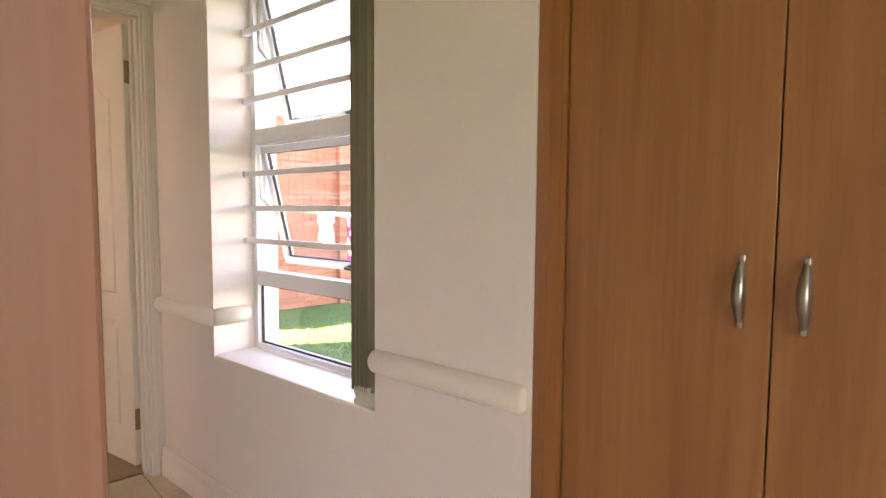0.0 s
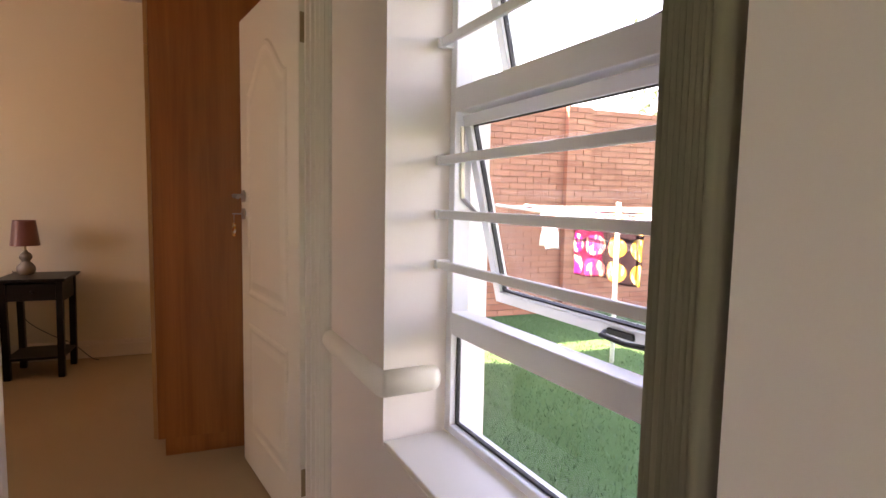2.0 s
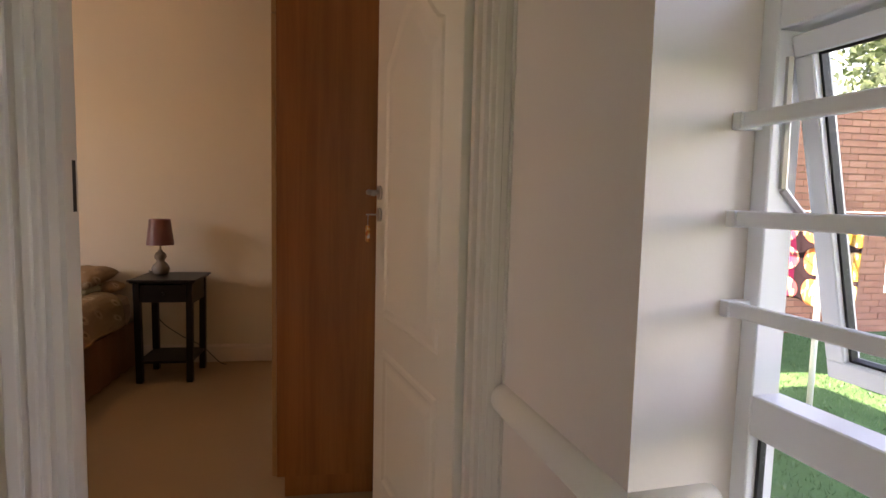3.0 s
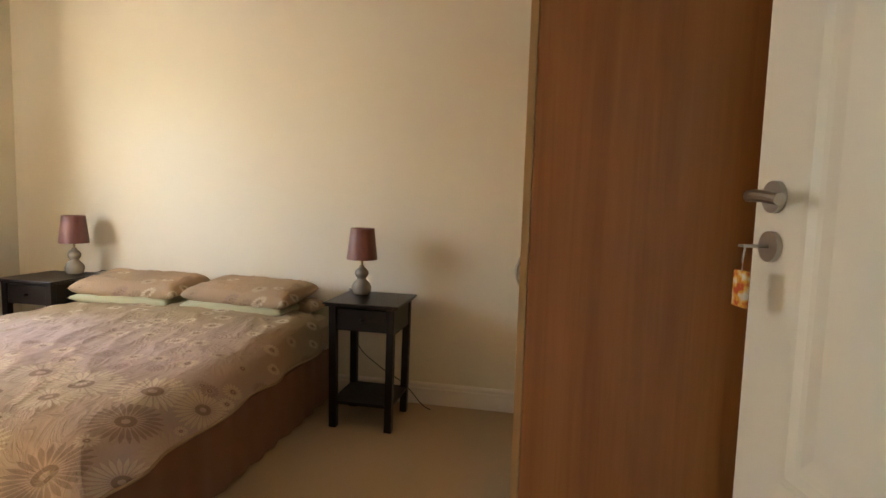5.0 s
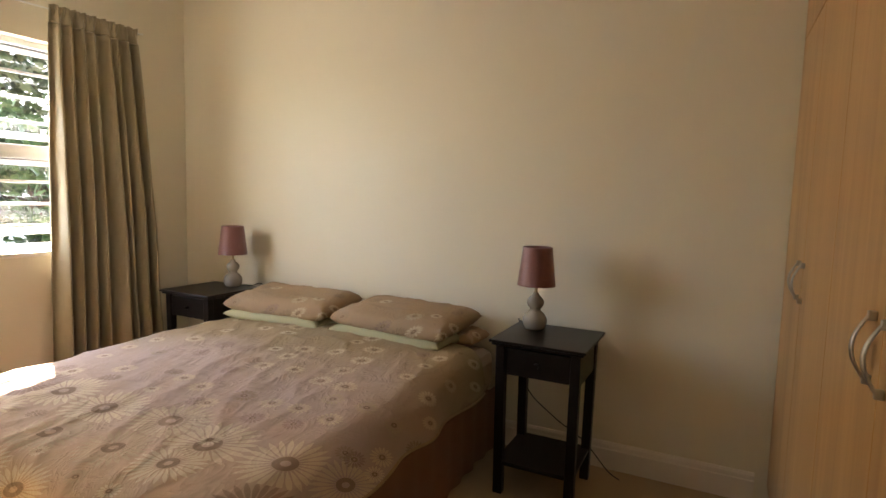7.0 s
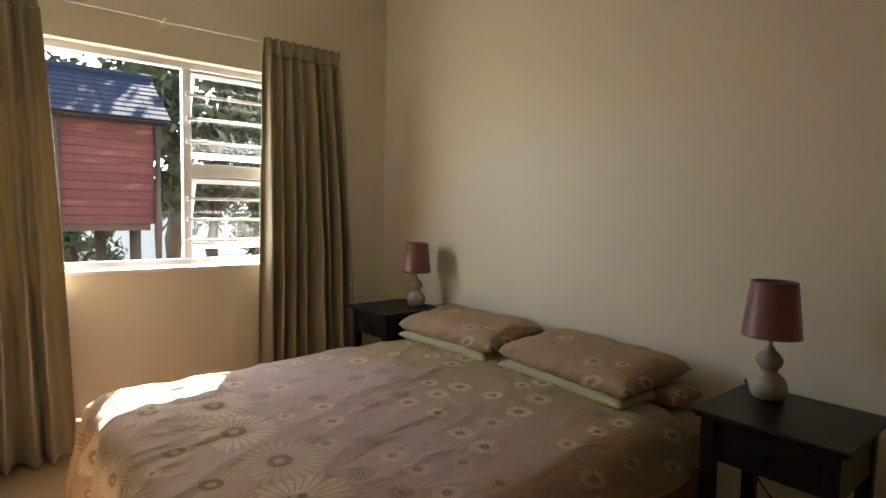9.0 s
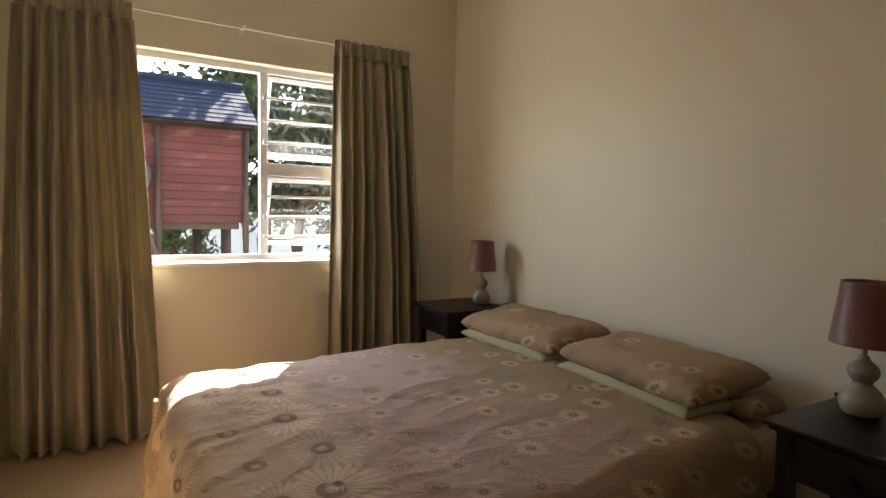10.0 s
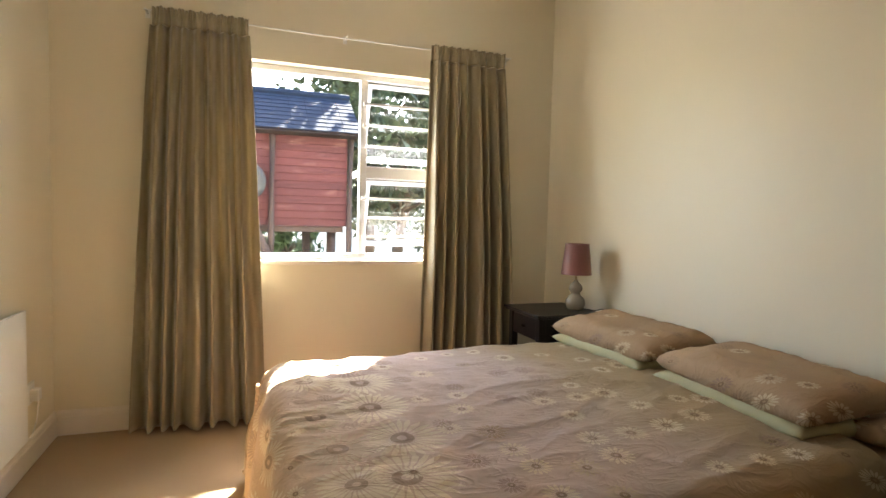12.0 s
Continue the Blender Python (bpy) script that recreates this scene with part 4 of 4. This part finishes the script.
# ---- outside ----
GZ = -0.15
bm = bmesh.new()
S = 400
vs = [bm.verts.new(p) for p in ((-S, -S, GZ), (S, -S, GZ), (S, S, GZ), (-S, S, GZ))]
bm.faces.new(vs)
tagged(part("ground", bm, GRASS), "mown green lawn reaching away from the house", "lawn", "", "structure")
structure("paving_strip", (-8.4, 1.6, 2.80, 3.10, GZ - 0.1, GZ + 0.03), PAVING, "grey concrete apron along the house wall", "paving")

# eave over the hall window
structure("eave", (-8.2, 1.8, 2.79, 3.25, 2.50, 2.62), SOFFIT, "terracotta painted roof overhang outside the hall window", "eave")
structure("roof", (-7.8, 1.8, -2.1, 2.79, H + 0.13, H + 0.22), SOFFIT, "flat tiled roof over the house", "roof")
structure("porch_post", (-4.42, -4.15, 2.80, 2.98, GZ, 2.5), PLASTER, "white plastered pier outside the hall window", "pier")


def tree(label, x, y, h, crown, n, leaf, seed, lift=0.45, size=0.09):
    """Tapered trunk, limbs, and a crown of many small leaves in uneven clumps."""
    rng = random.Random(seed)
    t = base("tree", label, "tree", (x, y, GZ))
    bm = bmesh.new()
    pts = [(0.12 * math.sin(k * 1.3 + seed) * k / 5, 0.10 * math.cos(k * 1.7 + seed) * k / 5, h * 0.75 * k / 6) for k in range(7)]
    tube(bm, pts, 0.07 + h * 0.012, 10, 0.35)
    ends = []
    for k in range(9):
        a = rng.uniform(0, 6.28)
        z0 = h * rng.uniform(lift * 0.7, 0.7)
        r = crown * rng.uniform(0.5, 0.95)
        e = (r * math.cos(a), r * math.sin(a), z0 + h * rng.uniform(0.08, 0.3))
        tube(bm, [(0, 0, z0), (e[0] * 0.5, e[1] * 0.5, (z0 + e[2]) / 2 + 0.1), e], 0.035, 6, 0.3)
        ends.append(e)
    part("trunk", bm, BARK, t, "", True)
    clumps = []
    for k in range(26):
        if k < len(ends):
            c = Vector(ends[k])
        else:
            a, r = rng.uniform(0, 6.28), crown * math.sqrt(rng.random()) * 0.95
            c = Vector((r * math.cos(a), r * math.sin(a), h * rng.uniform(lift, 1.0)))
        clumps.append((c, crown * rng.uniform(0.16, 0.36)))
    verts, faces = [], []
    for _ in range(n):
        c, r = rng.choice(clumps)
        d = Vector((rng.gauss(0, 1), rng.gauss(0, 1), rng.gauss(0, 0.8)))
        p = c + d * r * 0.55
        u = Vector((rng.gauss(0, 1), rng.gauss(0, 1), rng.gauss(0, 1))).normalized()
        v = u.orthogonal().normalized()
        s = size * rng.uniform(0.6, 1.3)
        k = len(verts)
        verts += [p - u * s, p + v * s * 0.45, p + u * s, p - v * s * 0.45]
        faces.append((k, k + 1, k + 2, k + 3))
    me = bpy.data.meshes.new("crown")
    me.from_pydata([tuple(q) for q in verts], [], faces)
    me.materials.append(leaf)
    ob = new("crown", me)
    ob.parent = t
    tagged(ob, "", "", "", "stuff")
    return t


tree("tall leafy green tree behind the brick boundary wall", -11.2, 12.6, 6.4, 2.4, 26000, LEAF, 4, 0.35, 0.08)
tree("leafy green tree behind the brick boundary wall", -12.4, 16.5, 6.6, 2.6, 20000, LEAF, 9, 0.35, 0.09)
tree("leafy garden tree beside the play house", -7.6, -6.3, 3.4, 1.25, 5500, DRYLEAF, 12, 0.3, 0.09)
tree("tall thin tree behind the play house", -7.5, -8.2, 6.6, 1.7, 4200, DRYLEAF, 15, 0.55, 0.10)
tree("low green shrub growing under the play house", -5.95, -5.9, 1.25, 0.45, 1500, LEAF, 21, 0.35, 0.05)
tree("green garden shrub by the white boundary wall", -8.3, -5.2, 2.1, 0.8, 3500, LEAF, 25, 0.25, 0.07)
# Mostly unseen slab, added over the lawn as a reflector for the bedroom window.
structure("paving_bounce", (-12, 3, -9.7, -2.0, GZ - 0.1, GZ + 0.02), BOUNCE, "pale sandy slab added round the play house to bounce sunlight indoors", "paving")
tree("small green shrub in front of the white wall", -5.75, -7.6, 1.3, 0.6, 2200, LEAF, 33, 0.2, 0.05)
tree("dusty garden tree near the bedroom window", -8.6, -7.4, 4.2, 1.5, 5000, DRYLEAF, 36, 0.2, 0.09)
structure("boundary_wall", (-14, 2, -9.9, -9.7, GZ, 1.55), PLASTER, "white plastered garden boundary wall", "garden wall")


def playhouse():
    """Raised timber play house: board walls, shingle roof, pole legs, ladder pole and a tyre."""
    ph = base("play_house", "raised red-stained wooden play house with a shingle roof on poles", "play house", (0, 0, 0))
    x0, x1, y0, y1 = -6.42, -4.75, -5.5, -4.2
    zf, zt = 1.07, 1.98
    n = 12
    for k in range(n):
        z = zf + (zt - zf) * k / n
        bm = bmesh.new()
        vs = box(bm, x0, x1, y1 - 0.022, y1, z + 0.003, z + (zt - zf) / n + 0.006, 0.003, 1)
        for v in bm.verts:
            v.co.y += 0.012 if v.co.z < z + 0.03 else 0
        part("board", bm, REDWOOD, ph)
        bm = bmesh.new()
        box(bm, x0, x0 + 0.022, y0, y1 - 0.024, z + 0.003, z + (zt - zf) / n - 0.001, 0.003, 1)
        part("board", bm, REDWOOD, ph)
    bpart("platform", (x0 + 0.03, x1, y0, y1 - 0.03, zf - 0.06, zf), POLEW, ph)
    for x in (-5.67, x0 - 0.03):
        bm = bmesh.new()
        tube(bm, [(x, y1 + 0.045, GZ), (x + 0.01, y1 + 0.045, 1.0), (x, y1 + 0.045, zt)], 0.035, 12, 0.9)
        part("pole", bm, POLEW, ph, "", True)
    for x, y in ((-6.30, -4.45), (-6.12, -5.3), (-5.0, -5.3), (-5.0, -4.4)):
        bm = bmesh.new()
        tube(bm, [(x, y, GZ), (x, y, zf - 0.05)], 0.05, 12)
        part("leg", bm, POLEW, ph, "", True)
    bm = bmesh.new()
    tube(bm, [(-5.78, -3.95, 0.45), (-5.55, -4.08, 0.95), (-5.35, -4.14, 1.35)], 0.045, 12)
    tube(bm, [(-6.05, -3.75, GZ), (-5.78, -3.95, 0.45)], 0.045, 12)
    part("brace", bm, POLEW, ph, "reddish slanted pole", True)
    # roof
    ye, ze, yr, zr = y1 + 0.16, 2.02, -4.85, 2.52
    rows = 9
    for k in range(rows):
        u0, u1 = k / rows, (k + 1) / rows
        bm = bmesh.new()
        m = 11
        for q in range(m):
            a = x0 - 0.12 + (x1 + 0.24 - x0) * q / m
            b = x0 - 0.12 + (x1 + 0.24 - x0) * (q + 1) / m - 0.004
            p = [(a, ye + (yr - ye) * u0, ze + (zr - ze) * u0 + 0.013), (b, ye + (yr - ye) * u0, ze + (zr - ze) * u0 + 0.013), (b, ye + (yr - ye) * u1, ze + (zr - ze) * u1 + 0.005), (a, ye + (yr - ye) * u1, ze + (zr - ze) * u1 + 0.005)]
            t = [bm.verts.new(v) for v in p]
            lo = [bm.verts.new((v[0], v[1], v[2] - 0.009)) for v in p]
            bm.faces.new(t)
            bm.faces.new(lo[::-1])
            for i in range(4):
                bm.faces.new((t[i], lo[i], lo[(i + 1) % 4], t[(i + 1) % 4]))
        part("shingle_course", bm, SLATE, ph)
    bm = bmesh.new()
    a = [bm.verts.new((x, y, z)) for x in (x0 - 0.10, x1 + 0.1) for y, z in ((ye, ze - 0.02), (yr, zr - 0.02), (2 * yr - ye, ze - 0.02))]
    bm.faces.new((a[0], a[1], a[4], a[3]))
    bm.faces.new((a[1], a[2], a[5], a[4]))
    bm.faces.new((a[0], a[2], a[1]))
    bm.faces.new((a[3], a[4], a[5]))
    part("roof_deck", bm, POLEW, ph)
    bm = bmesh.new()
    tube(bm, [(x0 - 0.12, yr, zr + 0.015), (x1 + 0.12, yr, zr + 0.015)], 0.045, 8)
    part("ridge", bm, SLATE, ph)
    bm = bmesh.new()
    R, r = 0.14, 0.05
    rings = []
    for i in range(28):
        a = 2 * math.pi * i / 28
        rings.append([bm.verts.new((-5.42 + (R + r * math.cos(b)) * math.cos(a), -4.06 + r * math.sin(b), 1.5 + (R + r * math.cos(b)) * math.sin(a))) for b in [2 * math.pi * j / 10 for j in range(10)]])
    for i in range(28):
        for j in range(10):
            bm.faces.new((rings[i][j], rings[i][(j + 1) % 10], rings[(i + 1) % 28][(j + 1) % 10], rings[(i + 1) % 28][j]))
    part("tyre", bm, TYRE, ph, "old grey tyre hung on the wall", True)
    return ph


playhouse()

# ---- clothes line and washing ----
airer = base("clothes_line", "white rotary clothes line standing on the lawn", "clothes line", (-6.45, 5.35, GZ))
bm = bmesh.new()
tube(bm, [(0, 0, 0), (0, 0, 1.42)], 0.02, 12)
part("pole", bm, ALU, airer, "", True)
for k in range(4):
    a = 0.5 * math.pi * k + 0.15
    bm = bmesh.new()
    tube(bm, [(0, 0, 1.25), (1.3 * math.cos(a), 1.3 * math.sin(a), 1.38)], 0.012, 8)
    part("arm", bm, ALU, airer, "", True)
for ring_r in (0.5, 0.75, 1.0, 1.25):
    bm = bmesh.new()
    pts = [(ring_r * math.cos(0.5 * math.pi * k + 0.15), ring_r * math.sin(0.5 * math.pi * k + 0.15), 1.25 + 0.10 * ring_r) for k in range(5)]
    for p, q in zip(pts, pts[1:]):
        tube(bm, [p, q], 0.003, 6)
    part("line", bm, WHITEP, airer)


def towel_mat():
    m = Mat("spotted_towel", 0.95, 0, 0.1)
    c = m.n("ShaderNodeTexCoord")
    mp = m.n("ShaderNodeMapping", Scale=(3.1, 1, 4.4))
    m.l(c.outputs["Object"], mp.inputs[0])
    s = m.n("ShaderNodeSeparateXYZ")
    m.l(mp.outputs[0], s.inputs[0])
    fx = m.math("SUBTRACT", m.math("FRACT", s.outputs[0]), 0.5)
    fz = m.math("SUBTRACT", m.math("FRACT", s.outputs[2]), 0.5)
    r = m.math("SQRT", m.math("ADD", m.math("MULTIPLY", fx, fx), m.math("MULTIPLY", fz, fz)))
    band = m.math("DIVIDE", m.math("ADD", s.outputs[0], 1.6), 3.2)
    stripe = m.noise(m.coord((9, 1, 3)), 2.2, 1)
    col = m.ramp(band, [(0.0, (0.16, 0.008, 0.09)), (0.36, (0.22, 0.02, 0.09)), (0.55, (0.30, 0.09, 0.04)), (0.85, (0.32, 0.19, 0.03))])
    col = m.mix(m.math("GREATER_THAN", stripe, 0.55), col, (0.42, 0.33, 0.18))
    back = m.mix(m.math("LESS_THAN", band, 0.45), (0.012, 0.007, 0.009), (0.06, 0.004, 0.02))
    m.color(m.mix(m.math("LESS_THAN", r, 0.43), back, col))
    m.bump(m.noise(m.coord(), 300, 2), 0.4, 0.002)
    return m.m


def hung_cloth(name, label, category, mat, at, w, h, rz, seed, shape=None):
    """A cloth pegged to a line, with soft hanging folds."""
    bm = bmesh.new()
    n, m = 40, 26
    g = []
    for j in range(m + 1):
        v = j / m
        row = []
        for i in range(n + 1):
            u = i / n - 0.5
            k = shape(v) if shape else 1.0
            y = 0.03 * v * math.sin(u * 16 + seed) + 0.02 * noise.noise(Vector((u * 5, v * 3, seed)))
            row.append(bm.verts.new((u * w * k, y, -h * v + 0.015 * math.sin(u * 9 + seed) * v)))
        g.append(row)
    for j in range(m):
        for i in range(n):
            bm.faces.new((g[j][i], g[j][i + 1], g[j + 1][i + 1], g[j + 1][i]))
    ob = part(name, bm, mat, None, "", True)
    ob.modifiers.new("thick", "SOLIDIFY").thickness = 0.006
    ob.matrix_world = pose(*at, 0, 0, rz)
    return tagged(ob, label, category)


hung_cloth("beach_towel", "bright towel with pink, orange and yellow discs on dark cloth", "towel", towel_mat(), (-6.80, 5.50, 1.20), 1.02, 0.66, 0, 2)
hung_cloth("shirt", "small white shirt pegged on the clothes line", "shirt", LINEN, (-7.55, 5.35, 1.20), 0.36, 0.42, 0, 5, lambda v: 1.0 if v < 0.35 else 0.62 + 0.35 * v)
hung_cloth("sheet", "white sheet pegged on the clothes line", "sheet", LINEN, (-5.93, 5.58, 1.21), 0.42, 0.5, 15, 7)
hung_cloth("pillowcase", "white pillowcase pegged on the clothes line", "pillowcase", LINEN, (-5.62, 5.68, 1.21), 0.26, 0.62, 15, 9)


# white building at the end of the brick wall
nb = base("neighbour_house", "white plastered outbuilding at the end of the brick wall", "house", (-8.45, 9.25, GZ))
bpart("wall", (-2.5, 0.0, 0.0, 4.5, 0, 2.65), PLASTER, nb)
bpart("roof", (-2.7, 0.28, -0.2, 4.7, 2.65, 2.78), ALU, nb, "white painted roof edge")
w = bpart("window", (0.0, 0.012, 0.45, 1.4, 1.95, 2.45), GLASSD, nb, "dark window pane")
for d in ((0.40, 1.45, 1.89, 1.95), (0.40, 1.45, 2.45, 2.51), (0.40, 0.45, 1.95, 2.45), (1.40, 1.45, 1.95, 2.45)):
    bpart("frame", (0.0, 0.03, *d), ALU, w)


# ---- grass blades near the window ----
rng = random.Random(77)
verts, faces = [], []
for _ in range(26000):
    x, y = rng.uniform(-8.4, -2.6), 3.15 + 4.2 * rng.random() ** 1.5
    a, h = rng.uniform(0, 6.28), rng.uniform(0.015, 0.04)
    dx, dy = 0.004 * math.cos(a), 0.004 * math.sin(a)
    k = len(verts)
    lx, ly = rng.gauss(0, 0.012), rng.gauss(0, 0.012)
    verts += [(x - dx, y - dy, GZ), (x + dx, y + dy, GZ), (x + lx, y + ly, GZ + h)]
    faces.append((k, k + 1, k + 2))
me = bpy.data.meshes.new("grass_blades")
me.from_pydata(verts, [], faces)
me.materials.append(leaf_mat("grass_blade", (0.03, 0.095, 0.032), (0.07, 0.16, 0.055)))
tagged(new("grass_blades", me), "short mown grass on the lawn", "grass", "", "stuff")

# ---- hall floor tiles ----
floor_hall = bpy.data.objects["floor_hall"]
bm = bmesh.new()
box(bm, -0.164, 0.164, -0.164, 0.164, -0.012, 0.0, 0.002, 1)
tile_mesh = mesh_of("tile", bm, TILE)
for i in range(18):
    for j in range(15):
        x, y = -4.27 + 0.333 * i, -1.4 + 0.333 * j
        if x > 1.25 or y > 3.2:
            continue
        o = new("tile", tile_mesh)
        o.parent = floor_hall
        o.location = (x, y, 0.0)

# ---- brick boundary wall ----
XB = -8.5
wall_b = base("brick_boundary_wall", "tall red face-brick garden wall with piers", "garden wall", (0, 0, 0), kind="structure")
bpart("core", (XB - 0.2, XB - 0.012, 2.6, 9.2, GZ, 2.44), MORTAR, wall_b)
for k, y in enumerate((3.9, 6.3, 8.7)):
    pier = bpart("pier", (XB - 0.1, XB + 0.07, y - 0.17, y + 0.17, GZ, 2.46), MORTAR, wall_b)
brick_w, brick_h = 0.222, 0.073
bm = bmesh.new()
box(bm, -0.03, 0.0, -0.109, 0.109, -0.0305, 0.0305)
brick_mesh = mesh_of("brick", bm, BRICK)
rv, rf = [], []
count = 0
rngb = random.Random(5)
CUBE = ((0, 1, 3, 2), (4, 6, 7, 5), (0, 4, 5, 1), (2, 3, 7, 6), (0, 2, 6, 4), (1, 5, 7, 3))
for r in range(35):
    z = GZ + 0.04 + r * 0.0745
    for q in range(48):
        y = 2.7 + q * brick_w + (0.111 if r % 2 else 0)
        off = 0.0
        if y > 9.1:
            continue
        jit = rngb.uniform(-0.003, 0.003)
        if 5.5 < y < 7.6 and r > 3 and count < 300:
            o = new("brick", brick_mesh)
            o.parent = wall_b
            o.location = (XB + off + jit, y, z)
            count += 1
        else:
            k = len(rv)
            for a in (-0.03, 0.0):
                for b in (-0.109, 0.109):
                    for c in (-0.0305, 0.0305):
                        rv.append((XB + off + jit + a, y + b, z + c))
            rf += [tuple(k + i for i in f) for f in CUBE]
for p in (3.9, 6.3, 8.7):
    for r in range(35):
        z = GZ + 0.04 + r * 0.0745
        cut = 0.055 if r % 2 else -0.055
        for b0, b1 in ((p - 0.175, p + cut - 0.005), (p + cut + 0.005, p + 0.175)):
            k = len(rv)
            for a in (0.0, 0.082):
                for b in (b0, b1):
                    for c in (-0.0315, 0.0315):
                        rv.append((XB + a, b, z + c))
            rf += [tuple(k + i for i in f) for f in CUBE]
me = bpy.data.meshes.new("brickwork")
me.from_pydata(rv, [], rf)
me.materials.append(BRICK)
ob = new("brickwork", me)
ob.parent = wall_b
tagged(ob, "", "", "", "stuff")
